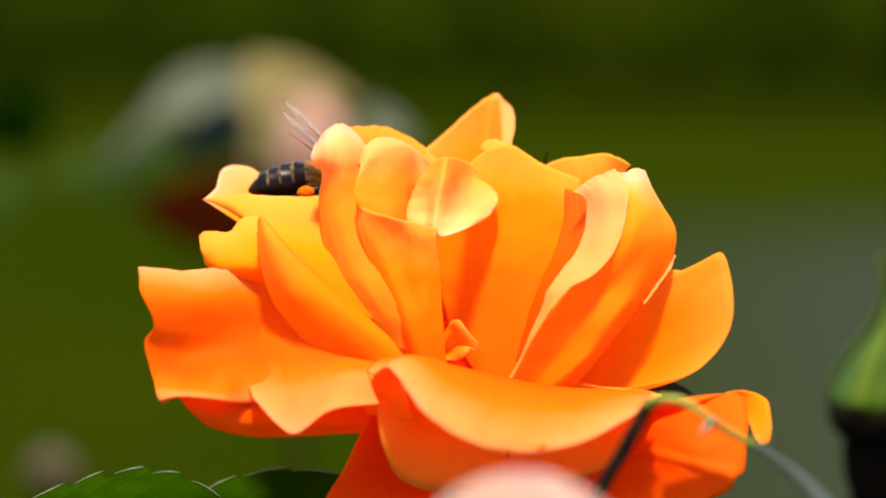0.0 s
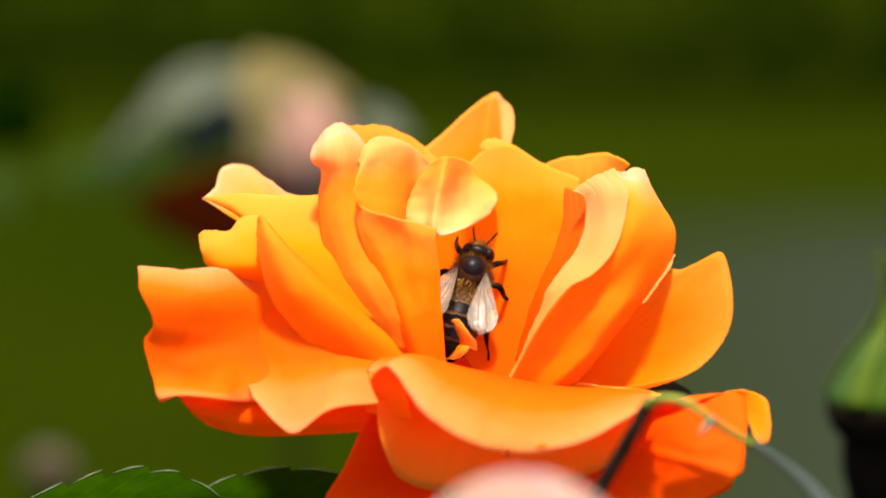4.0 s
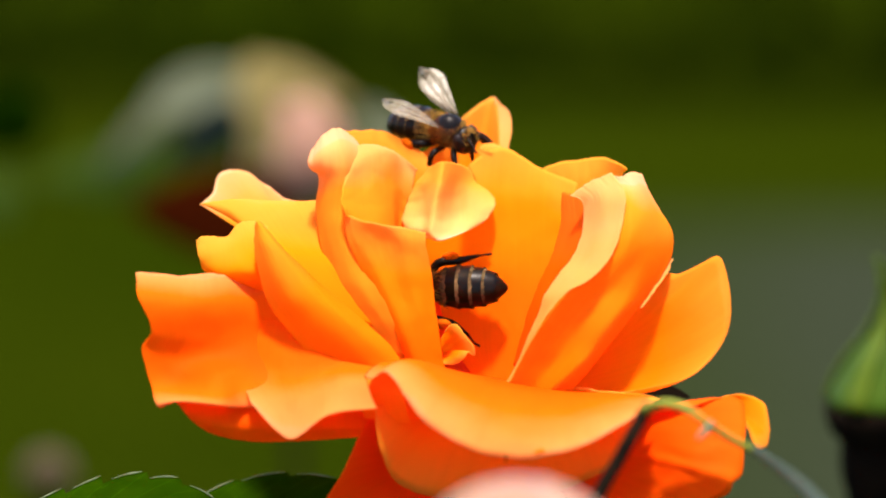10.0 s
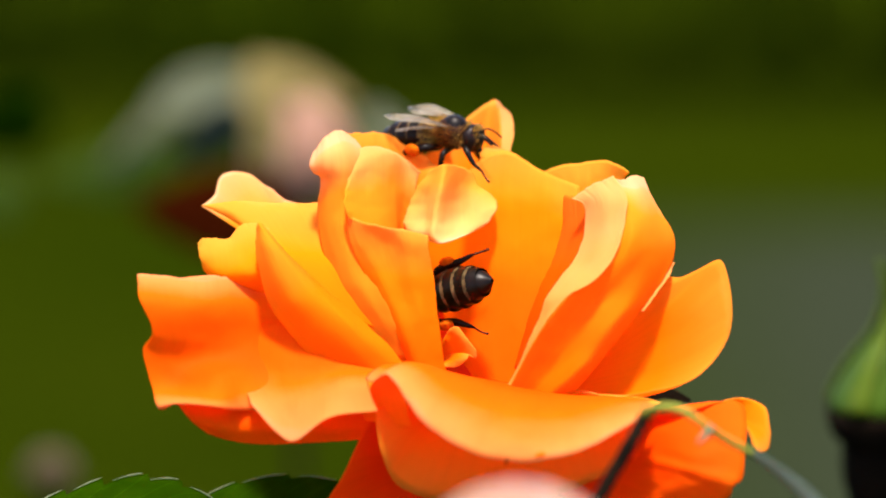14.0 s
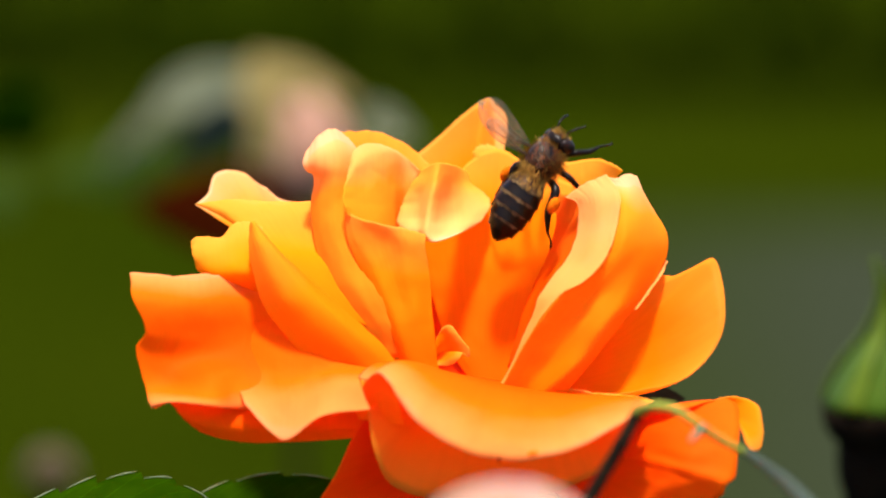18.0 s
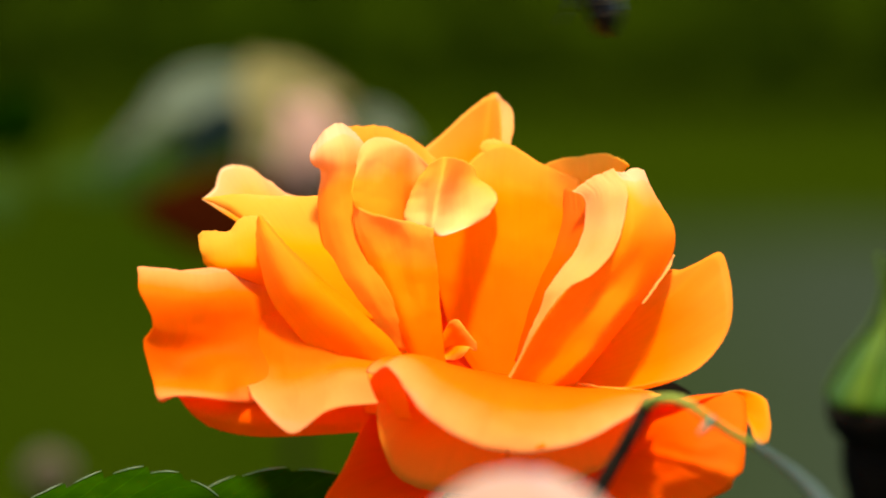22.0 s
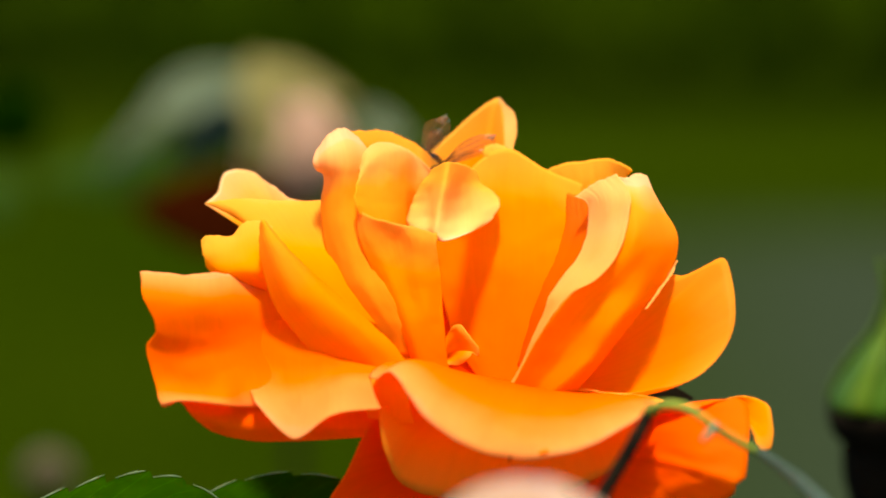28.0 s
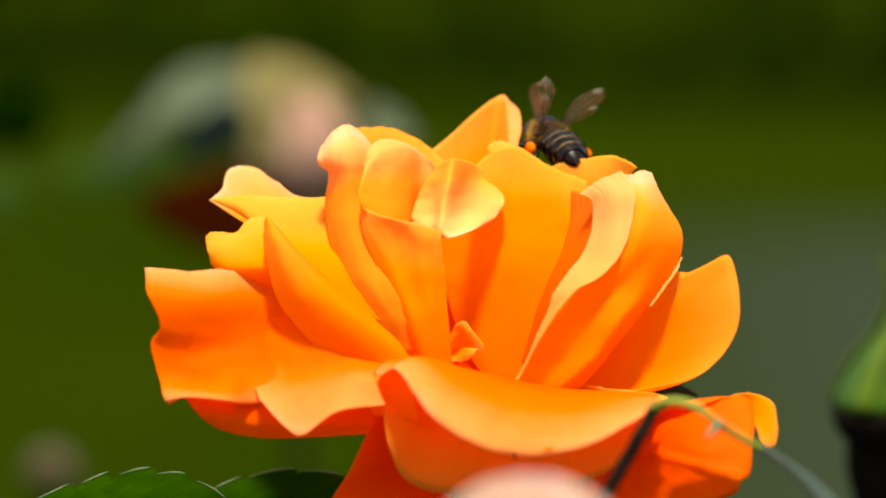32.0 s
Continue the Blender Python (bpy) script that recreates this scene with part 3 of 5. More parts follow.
# pale petal; its sunlit highlight is painted in towards the lower rim
lofted("centre_pale", [[(-2.1, 2.4, 8.5), (-1.1, 0, 9.2), (-0.1, -0.6, 9.5), (1.3, 2.4, 9.3), (2.6, 7.4, 8.7)],
       [(-3.3, 2.2, 6.9), (-1.7, 0.4, 7.3), (-0.5, -1.2, 7.5), (1.2, 2.4, 7.5), (3.2, 7, 7.4)],
       [(-4, 2, 5.2), (-2.2, 0.7, 5.5), (-0.9, -1.6, 5.6), (1.2, 2.2, 5.8), (4.8, 6.6, 6.2)],
       [(-4.5, 1.6, 3.8), (-2.4, 0.4, 3.8), (-1.2, -2, 3.8), (1.2, 1.4, 4), (5.2, 5.6, 5.2)],
       [(-4.3, 1.2, 2.7), (-2.4, -0.8, 2.4), (-1.3, -2.4, 2), (1.4, 0, 2.5), (4.4, 4, 3.6)],
       [(-3.3, 0.6, 2), (-1.9, -1.2, 1.5), (-0.6, -2.4, 1.2), (1.5, -0.6, 1.9), (3.3, 2.6, 2.7)]],
       "pale", r=0.24, tone=(0.5, 1))
# rim to heart colour, pushed further to carry the shade low in the cup
lofted("centre_big", [[(0.3, 8, 6.4), (3.2, 8.6, 9.8), (6.2, 8.8, 11), (10.2, 8, 8.9), (14, 7.4, 7.2)],
       [(-1.4, 7.2, 3.1), (2.9, 7.2, 5.5), (6.6, 7.2, 6.2), (10, 6.6, 5.8), (13.8, 6.4, 4.2)],
       [(-2.2, 7, -0.4), (2.3, 6.7, 0.8), (6.6, 6.4, 1.5), (10, 5.6, 1.3), (13.8, 5, 0.2)],
       [(-0.8, 6.2, -4.9), (2.5, 5.4, -4.3), (6.3, 5, -3.9), (9.6, 4.2, -4.1), (12.6, 3.2, -5.2)],
       [(0.5, 5, -9.3), (2.6, 4.1, -9.2), (5.3, 3.6, -9), (8, 2.8, -9.2), (10.5, 1.8, -9.6)],
       [(4.1, 2.4, -14.9), (4.7, 2.2, -14.9), (5.4, 2, -15), (6, 1.8, -15), (6.6, 1.6, -14.9)]],
       "yellow", r=0.2, tone=(0.88, -0.45))
lofted("centre_lip", [[(3.7, 9.2, 11.1), (4.3, 9.4, 11.5), (5.2, 9.4, 11.5), (6.1, 9.2, 11.1)],
       [(3.4, 8.7, 10.7), (4.1, 9, 10.8), (5.1, 9, 10.9), (5.8, 9, 11)],
       [(3.5, 8.8, 10.1), (4.2, 8.7, 10), (5, 8.8, 10.1), (5.8, 8.9, 10.7)],
       [(3.4, 9, 9.5), (4.2, 9.3, 9.3), (5.2, 9.3, 9.5), (6, 9.3, 10.2)]],
       "yellow", r=0.03, tone=(0.97, 0.8))
lofted("right_back", [[(10.1, 9, 8.8), (11.7, 9, 9.4), (14.1, 8.5, 9.7), (16.2, 7.4, 10), (17.6, 5.6, 9.7), (19, 3, 8.7)],
       [(11.4, 8.8, 7), (12.8, 8.4, 7.3), (14.3, 7.8, 7.6), (16, 7, 7.7), (17.4, 6, 7.8), (18.5, 4.4, 7.8)],
       [(11.7, 7.6, 1.4), (13, 7.2, 1.4), (14.3, 7, 1.4), (15.6, 6.5, 1.4), (17, 5.5, 1.4), (18.5, 4.4, 1.3)],
       [(8.1, 6.6, -9.4), (9, 6.4, -9.4), (9.9, 6, -9.4), (11.1, 5, -9.3), (12.2, 4, -9.3), (13.4, 4, -9.3)]],
       "yellow", r=0.12, tone=(0.95, 0.1))
lofted("right_lip", [[(12.9, -0.5, 5.9), (15, -2, 7.3), (17.2, -3, 8.2)],
       [(14.1, -2.5, 5.3), (16.2, -6.5, 5.7), (18.4, -8.5, 5.9)],
       [(14.2, -4, 3.4), (16, -8, 3.3), (18.1, -10, 3.3)],
       [(13.8, -6, 1.3), (15.5, -9.5, 1), (17.5, -11.5, 1)],
       [(12.8, -7.5, -0.7), (14.5, -10.5, -1.1), (16.3, -12.3, -1.1)],
       [(11.1, -8.5, -2.7), (12.5, -11, -3), (14.4, -12.6, -2.9)],
       [(10.1, -9, -4.2), (11, -10.8, -4.3), (12.5, -12.2, -3.9)],
       [(9.4, -9, -6.2), (10, -10.4, -6.1), (10.6, -11.5, -5.9)],
       [(8.2, -9, -8.9), (8.7, -10, -8.8), (9.3, -10.8, -8)],
       [(6.6, -8, -12.6), (7, -8.6, -12.6), (7.8, -9, -12.3)],
       [(5.1, -7.4, -14.5), (5.4, -7.8, -14.6), (5.9, -8, -14.6)]],
       "cream", r=0.22, tone=(0.92, 0.7))
# paler top paints the sunlit upper part, deeper tone the turned-under rest
lofted("right_big", [[(17.1, -3, 8.1), (18.2, -4.8, 7.8), (19.3, -3.4, 8.3), (20.3, -2.5, 8.1)],
       [(18.3, -8.3, 5.9), (19, -8, 6.1), (19.9, -6.5, 6.5), (20.9, -4, 6.5)],
       [(18, -9.8, 3.3), (19.1, -9.8, 3.7), (20.8, -8, 4), (22.7, -4.5, 3.6)],
       [(17.4, -11.3, 1), (18.8, -11.3, 1), (21.1, -9, 1), (23.5, -5, 1.4)],
       [(16.2, -12.2, -1.1), (17.9, -11.6, -1.6), (20.2, -10, -1.7), (22.8, -6.4, -1.2)],
       [(12.5, -12.2, -4), (14, -11.2, -5.9), (16.9, -12, -7), (20, -9, -5.3)],
       [(9.2, -11, -8), (11.4, -10.2, -10.3), (13.5, -11.6, -11.5), (16, -10, -10.3)],
       [(5.8, -8.6, -14.6), (7.8, -8.6, -15.1), (9.7, -9.6, -15.1), (12.2, -9, -14.9)]],
       "cream", r=0.3, tone=(1.25, 0.1), mid=0.12, end=0.0)
lofted("left_diag", [[(-19.6, -7.8, 2.8), (-19.4, -8.6, 3.3), (-19.1, -8.6, 3.3), (-18.7, -8, 2.8)],
       [(-19.6, -9.4, 0.7), (-18.4, -11.2, 1), (-17.3, -11, 1), (-16.3, -8, 0.1)],
       [(-19.1, -10.4, -2.2), (-17.2, -12.4, -1.6), (-15.2, -12, -1.6), (-13.3, -8.5, -2.8)],
       [(-18, -10.8, -5.3), (-15.7, -13, -4.4), (-12.9, -12.5, -4.2), (-10.6, -9, -5)],
       [(-16.1, -11.2, -7.9), (-13.5, -12.8, -7), (-10.5, -12.5, -6.6), (-8, -9.5, -7.3)],
       [(-13.5, -11.2, -10.7), (-10.5, -12.4, -9.4), (-8.2, -12, -8.9), (-5.9, -10, -9.3)],
       [(-8.9, -10.5, -13.4), (-7.2, -11.4, -12.2), (-5.9, -11, -11.7), (-4.2, -10, -11.4)]],
       "out", r=0.12, tone=(0.8, 0.4))
lofted("left_small", [[(-25.7, -6, 1.3), (-25, -5, 1.8), (-22.7, -4, 1.8), (-21.5, -3, 3), (-20.3, -2.5, 3.4), (-18.5, -3, 2.8)],
       [(-25.4, -6.5, -0.4), (-24.2, -6.6, -0.2), (-22.6, -6.6, 0.1), (-21.2, -6.2, 0.7), (-19.7, -5.8, 1), (-17.9, -5.4, 0.6)],
       [(-24.8, -6, -1.9), (-23.5, -7.2, -2.1), (-22, -8, -2.1), (-20.5, -8.4, -1.9), (-19, -8, -1.6), (-17, -7, -1.9)],
       [(-23, -5, -3.4), (-21.8, -5.5, -3.6), (-20.3, -6, -3.9), (-18.9, -6, -3.9), (-17.3, -6, -3.9), (-15.3, -5, -4.5)]],
       "yellow", r=0.1, tone=(0.97, 0.3))
lofted("left_yellow", [[(-25.9, 5, 5.2), (-24.3, 4.5, 5.5), (-21.6, 4, 5.7), (-18, 3.5, 5.5), (-14.4, 3, 5.5), (-10.8, 2.5, 5.3)],
       [(-23.9, 4, 4.4), (-22.6, 3, 4.5), (-20.3, 2.5, 4.5), (-17.4, 2, 4.3), (-14, 1.5, 4), (-10, 1, 3.4)],
       [(-21.6, 2, 3), (-20.4, 1, 2.7), (-18.5, 0.4, 2.4), (-15.9, 0, 1.8), (-12.8, -0.5, 1.3), (-9.2, -1, 0.4)],
       [(-19, -2, 1.2), (-17.5, -2.5, 0.6), (-15.6, -3, -0.2), (-13, -3, -1.1), (-10.3, -3, -2), (-7.4, -3, -3.1)],
       [(-11.3, -6, -5.7), (-10.1, -6, -6.2), (-8.9, -6, -6.8), (-7.5, -5.5, -7.4), (-5.7, -5, -8), (-2.9, -5, -9.4)]],
       "yellow", r=0.12, tone=(1, 0.2))
# pale ends paint the sunlit strip and flap, the deep middle its shade
lofted("left_big", [[(-31.8, -9, -2), (-27.8, -8.6, -2.2), (-22.9, -7.6, -2.1), (-19.5, -5, -2.3), (-16, -3, -3.4)],
       [(-31.2, -12.2, -4.6), (-27.6, -11.6, -4.9), (-22.8, -9.6, -4.9), (-19.3, -7, -5.1), (-15.4, -5, -6)],
       [(-30, -12.2, -7.9), (-27.3, -11.2, -8.5), (-23.1, -9.6, -8.4), (-19.3, -8, -8), (-14.8, -6, -8.6)],
       [(-31, -11.8, -9.5), (-27.9, -11, -10.9), (-23.3, -10.2, -10.5), (-19.2, -9, -9.8), (-14.2, -7.4, -10.3)],
       [(-30.2, -12.6, -13), (-27.7, -12.2, -13.2), (-23.5, -13.4, -12.5), (-19.8, -11.4, -12.2), (-11.2, -10, -12.3)],
       [(-29.4, -14.6, -15.3), (-27.3, -15.4, -14.9), (-23.2, -17.4, -15.1), (-20, -13.6, -15.4), (-6.6, -12, -15.5)],
       [(-28.9, -13.4, -15.7), (-27.3, -13.8, -15), (-23.4, -14.6, -15.4), (-20, -12, -15.7), (-6.6, -11, -15.7)]],
       "peach", r=0.2, tone=(1.05, 0.1), mid=0.05, end=1.25)
# dark red sheet added for the shade seen through the slit of the cup
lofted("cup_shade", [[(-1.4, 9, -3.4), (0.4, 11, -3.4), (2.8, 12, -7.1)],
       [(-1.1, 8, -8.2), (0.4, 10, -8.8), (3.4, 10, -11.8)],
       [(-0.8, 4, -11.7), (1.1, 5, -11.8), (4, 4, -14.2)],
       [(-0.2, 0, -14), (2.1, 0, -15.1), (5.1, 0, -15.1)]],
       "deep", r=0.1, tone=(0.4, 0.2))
lofted("left_curl", [[(-20.8, -6, -7), (-17.7, -8.4, -6.8), (-14.4, -10, -6.8), (-10.5, -10.8, -7.7), (-6.4, -10.2, -10.4)],
       [(-21.5, -7.6, -10.4), (-18.1, -10.2, -10.4), (-14.4, -11.4, -10.1), (-10.3, -11.6, -10.6), (-6.9, -11.4, -11.5)],
       [(-21, -10, -12.8), (-17.8, -12, -13), (-14.2, -12.8, -12.6), (-10.7, -12.8, -11.9), (-8, -12.8, -12)],
       [(-20.2, -14, -14.3), (-17.1, -15.2, -14.8), (-14.2, -16.4, -14.6), (-11.1, -16.6, -13.3), (-8, -16, -12.9)],
       [(-19.7, -16.4, -15.1), (-17.2, -17.8, -17.8), (-15.4, -19.4, -18.6), (-11.9, -19.8, -16.2), (-7, -18, -15.6)]],
       "peach", r=0.22, tone=(0.3, 1))
# inner face of right_big, its shadow put into the deeper outer tone
lofted("right_inner", [[(12.2, 5, 6.2), (13.2, 3, 6.2), (14.6, 0, 5.7)],
       [(12.1, 4, 3.6), (13.2, 1.6, 3.5), (14.7, -2, 3.3)],
       [(11.5, 3, 0.6), (12.6, 0.6, 0.5), (14.2, -3.6, 0.6)],
       [(10.1, 2, -2.3), (11.2, -0.6, -2.6), (12.7, -5, -2.3)],
       [(8.7, 1, -5.9), (9.5, -2, -6.1), (10.8, -6.6, -5.2)],
       [(6.9, -1, -11.7), (7.4, -3, -11.9), (8.1, -6, -11.5)]],
       "outer", r=0.05, tone=(0.9, 0.2))
# narrow cream strip laid on right_big's edge as its painted highlight
lofted("right_sliver", [[(23, -5.6, -0.5), (23.4, -5.8, -0.8)],
       [(22.2, -6.9, -2.2), (22.6, -7.1, -2.3)],
       [(21.2, -8.3, -3.8), (21.4, -8.5, -3.9)],
       [(19.8, -9.6, -5.7), (20, -9.7, -5.7)]],
       "cream", r=0.02, tone=(0.9, 0.8))
# underside strip; the shade below left_big is put into its redder tone
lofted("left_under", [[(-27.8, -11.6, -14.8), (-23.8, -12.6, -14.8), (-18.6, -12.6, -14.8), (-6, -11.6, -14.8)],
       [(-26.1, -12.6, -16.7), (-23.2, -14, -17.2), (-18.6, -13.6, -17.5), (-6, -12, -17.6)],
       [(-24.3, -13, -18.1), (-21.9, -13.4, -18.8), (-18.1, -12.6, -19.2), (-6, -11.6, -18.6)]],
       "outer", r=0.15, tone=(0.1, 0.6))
lofted("front_tuck", [[(-9.1, -12, -12), (-7, -13, -11.8), (-4.6, -13.5, -12)],
       [(-8.9, -13.8, -14.2), (-6.6, -15, -14.1), (-4.3, -15.5, -14.1)],
       [(-8.4, -14.2, -16.7), (-6, -15.5, -17), (-3.7, -16, -17.2)]],
       "out", r=0.1, tone=(0.9, 0.5))


# torn bits on the rim of the front petal
for cx, cz, sx in ((9.2, -19.6, 0.5), (8.75, -19.85, 0.3)):
    bm = ball((cx, -29.0, cz), (sx, 0.25, 0.32), 12, 8)
    for v in bm.verts:
        v.co = mm(v.co + noise.noise_vector(v.co * 2.2) * 0.14)
    part("petal_fragment", bm, PETAL["out"], bloom)
part("dry_hair", tube([mm((5.75, -29.2, -19.9)), mm((5.8, -29.4, -20.2)), mm((5.72, -29.5, -20.5))], [0.00007, 0.0001, 0.00006], 6), DARK_CANE, bloom)


# ---- leaves ----
def leaf(parent, root, tip, side, width, material, droop=0.0, teeth=0.0, bend=0.0, edge=None, name="leaf", n=36, full=0.75, count=15):
    """A pointed rose leaf, folded along its midrib, with a toothed margin."""
    a, b, sd = Vector(root), Vector(tip), Vector(side).normalized()
    up = (b - a).cross(sd).normalized()
    long = (b - a).length

    def at(u, v):
        w = math.sin(math.pi * min(1, u ** full)) ** 0.8 * width * (1 - 0.15 * u)
        t = 2 * v - 1
        saw = (u * count + 0.15 * noise.noise((u * count * 0.7, t, 2.0))) % 1
        tooth = 1 + teeth * (saw ** 0.8 - 0.5) * abs(t) ** 4
        c = a.lerp(b, u) + up * (bend * math.sin(math.pi * u))
        return c + sd * (t * w * tooth) + up * (droop * abs(t) * w + 0.04 * w * noise.noise((u * 6, t * 3, long * 90)))
    ob = part(name, sheet(at, n * 2, 14), material)
    sol = ob.modifiers.new("thickness", "SOLIDIFY")
    sol.thickness = 0.0004
    ob.parent = parent
    ob.matrix_parent_inverse = parent.matrix_world.inverted()
    rng = random.Random(int(long * 1e5))
    # thin pale tubes stand for the highlight on each tooth of the margin
    for k in range(count if edge else 0):
        u0 = (k + rng.uniform(0.04, 0.2)) / count
        u1 = (k + rng.uniform(0.86, 0.97)) / count
        rim = part("margin_glint", tube([at(u0 + (u1 - u0) * q / 3, 1.0) + Vector((0, 0, 0.0001)) for q in range(4)], [0.00003, 0.00006, 0.0001, 0.00004], 5, 8), edge, None, "highlight along the leaf margin, painted pale")
        rim.parent = ob
    return ob


bpy.context.view_layer.update()
leaf(rose, in_view(-52.4, -2, -28.9), in_view(-23.5, 0, -26.4), (0.0, 0.9, 0.5), 0.0074, LEAF, 0.05, 0.20, -0.0006, EDGE, n=60, full=1.6, count=7)
leaf(rose, in_view(-27.7, 8, -27.3), in_view(-5.6, 8, -26.1), (0.0, 0.9, 0.5), 0.0060, LEAF, 0.05, 0.12, -0.0006, EDGE, n=60, full=0.9, count=4)
leaf(rose, in_view(14, 16, -16.4), in_view(26.2, 16, -15.6), (0, 0.3, 0.95), 0.0032, DARK_CANE, 0.1, 0.05, 0.001)

# ---- pink rose in front ----
pink = tagged(empty("pink_rose", pose(0.004, -0.06, 0.0)), "soft pink rose bloom below the orange one", "rose")


def cup_petal(parent, centre, radius, height, turn, spread, material, close=0.9):
    """A petal of a rounded bloom: it swells from the base and closes over the top."""
    def at(u, v):
        q = turn + (u - 0.5) * spread
        a = v * 1.35
        top = 1 - 0.10 * (2 * u - 1) ** 4
        rr = radius * (math.cos(a * close) * 0.92 + 0.08) * (0.55 + 0.45 * min(1, v * 3))
        w = 0.04 * radius * noise.noise((u * 3, v * 3, turn * 5))
        return Vector(centre) + Vector((math.cos(q) * (rr + w), math.sin(q) * (rr + w), height * math.sin(a) * top))
    ob = part("petal", sheet(at, 22, 12), material)
    ob.modifiers.new("thickness", "SOLIDIFY").thickness = 0.0004
    ob.parent = parent
    ob.matrix_parent_inverse = parent.matrix_world.inverted()
    return ob


bpy.context.view_layer.update()
pc = in_view(5.05, -110, -31.2)
for k in range(9):
    cup_petal(pink, pc, 0.0118 - 0.0005 * k, 0.0132 - 0.0002 * k, k * 1.17, 2.2, PINK, 1.06)
under_pink = part("heart", ball(pc + Vector((0, 0, 0.0035)), (0.0087, 0.0087, 0.0092)), PINK)
under_pink.parent = pink
under_pink.matrix_parent_inverse = pink.matrix_world.inverted()
st = part("cane", tube([pc, pc + Vector((0.002, 0.0, -0.2)), Vector((0.004, -0.06, 0.0))], [0.002, 0.003, 0.005]), CANE)
st.parent = pink
st.matrix_parent_inverse = pink.matrix_world.inverted()

# ---- bent dark stalk before the bloom ----
stalk = tagged(empty("broken_stalk", pose(0.02, -0.05, 0.0)), "bent dark stalk with a thin green tendril across the petals", "stalk")
bpy.context.view_layer.update()


def under(ob, top):
    ob.parent = top
    ob.matrix_parent_inverse = top.matrix_world.inverted()
    return ob


under(part("stem", tube([in_view(19.1, -44, -14.6), in_view(17.5, -46, -17.5), in_view(15.4, -48, -20.8), in_view(13.4, -50, -24.1), in_view(8.6, -54, -32.1), Vector((0.02, -0.05, 0.0))],
                        [0.0006, 0.00095, 0.001, 0.001, 0.0012, 0.002, 0.004], 10, 60), DARK_CANE), stalk)
under(part("tendril", tube([in_view(18.7, -44, -15.1), in_view(20.1, -48, -14.3), in_view(22.1, -50, -14.5), in_view(24.2, -50, -15.9), in_view(26.5, -48, -17.4), in_view(29.3, -46, -18.9)],
                           [0.0006, 0.0005, 0.00045, 0.0004, 0.0004, 0.0004], 8, 40), TENDRIL), stalk)
under(part("shoot", tube([in_view(29.1, -46, -18.7), in_view(30.8, -54, -19.9), in_view(32.2, -62, -21.1), in_view(33.4, -70, -22.6), in_view(34.2, -90, -25.2)],
                         [0.0004, 0.0005, 0.0006, 0.0007, 0.001], 8, 30), SHOOT, None, "grey green shoot"), stalk)
under(part("thorn", tube([in_view(24.9, -50, -16.1), in_view(24.2, -50.5, -16.8), in_view(23.5, -51, -17.5)], [0.0005, 0.0004, 0.0002], 6), EDGE, None, "pale thorn"), stalk)

# ---- rose bud at the side ----


def far_view(px, depth, py):
    k = (530.0 + depth) / 530.0
    return in_view(px * k, depth, py * k)


bud = tagged(empty("rose_bud", pose(0.06, 0.17, 0.0)), "closed green rose bud with long sepals on a stem painted shade dark", "rose bud")
bpy.context.view_layer.update()


def turned(profile, lean, sides=28):
    """A round body from (radius, height) handles in mm, leaning sideways with its height."""
    def at(u, v):
        q = spline([(r, h, 0) for r, h in profile], v)
        ang = 2 * math.pi * u
        rr = max(q.x, 0.02) * (1 + 0.03 * math.cos(5 * ang))
        return mm((rr * math.cos(ang) + lean * q.y, rr * math.sin(ang), q.y))
    return sheet(at, sides, 30)


bud_at = in_view(55.7, 95, -20.3)
ob = part("bud_body", turned([(8.6, 1.0), (8.9, 2.0), (8.0, 4.0), (6.0, 7.2), (3.5, 10.4), (1.5, 13.6), (0.2, 17.0)], 0.02), BUD)
ob.matrix_world = Matrix.Translation(bud_at)
under(ob, bud)
# shaded underside of the bud and its stem, put into a near black colour
ob = part("hip", turned([(5.0, -42.0), (6.0, -22.0), (6.4, -10.0), (7.1, -8.0), (7.3, -4.6), (7.2, -3.2), (8.4, -2.2), (9.2, -0.2), (9.1, 1.2), (8.5, 1.6)], 0.0), DARK_CANE, None, "swollen hip, painted dark for the shade below the bud")
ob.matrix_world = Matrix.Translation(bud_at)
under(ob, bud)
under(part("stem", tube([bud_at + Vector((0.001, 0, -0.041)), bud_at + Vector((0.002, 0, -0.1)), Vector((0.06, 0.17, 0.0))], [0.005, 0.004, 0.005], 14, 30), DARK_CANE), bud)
for k in range(5):
    q = 2.75 + k * 1.256
    d = Vector((math.cos(q), math.sin(q), 0))
    e = Vector((-d.y, d.x, 0))

    def blade(u, v, d=d, e=e):
        c = spline([d * 9.0 + Vector((0, 0, 1.6)), d * 8.6 + Vector((0, 0, 3.4)), d * 6.5 + Vector((0, 0, 7.2)), d * 3.7 + Vector((0, 0, 10.8)), d * 2.2 + Vector((0, 0, 15.0)), d * 2.8 + Vector((0, 0, 19.5))], v)
        t = 2 * u - 1
        return bud_at + mm(c + e * t * 1.7 * (1 - v) ** 0.6 + d * (0.5 - 0.5 * t * t))
    ob = under(part("sepal", sheet(blade, 8, 20), SEPAL), bud)
    ob.modifiers.new("thickness", "SOLIDIFY").thickness = 0.0004

# ---- blurred neighbours behind ----
mate = tagged(empty("distant_rose", pose(-0.02, 0.46, 0.0)), "pale pink rose with grey green leaves behind the orange one", "rose")
bpy.context.view_layer.update()
mc = in_view(-28.2, 460, 8.2)
for k in range(8):
    cup_petal(mate, mc, 0.0125 - 0.0007 * k, 0.0215 - 0.0005 * k, k * 1.31, 2.2, DUSTY, 1.0)
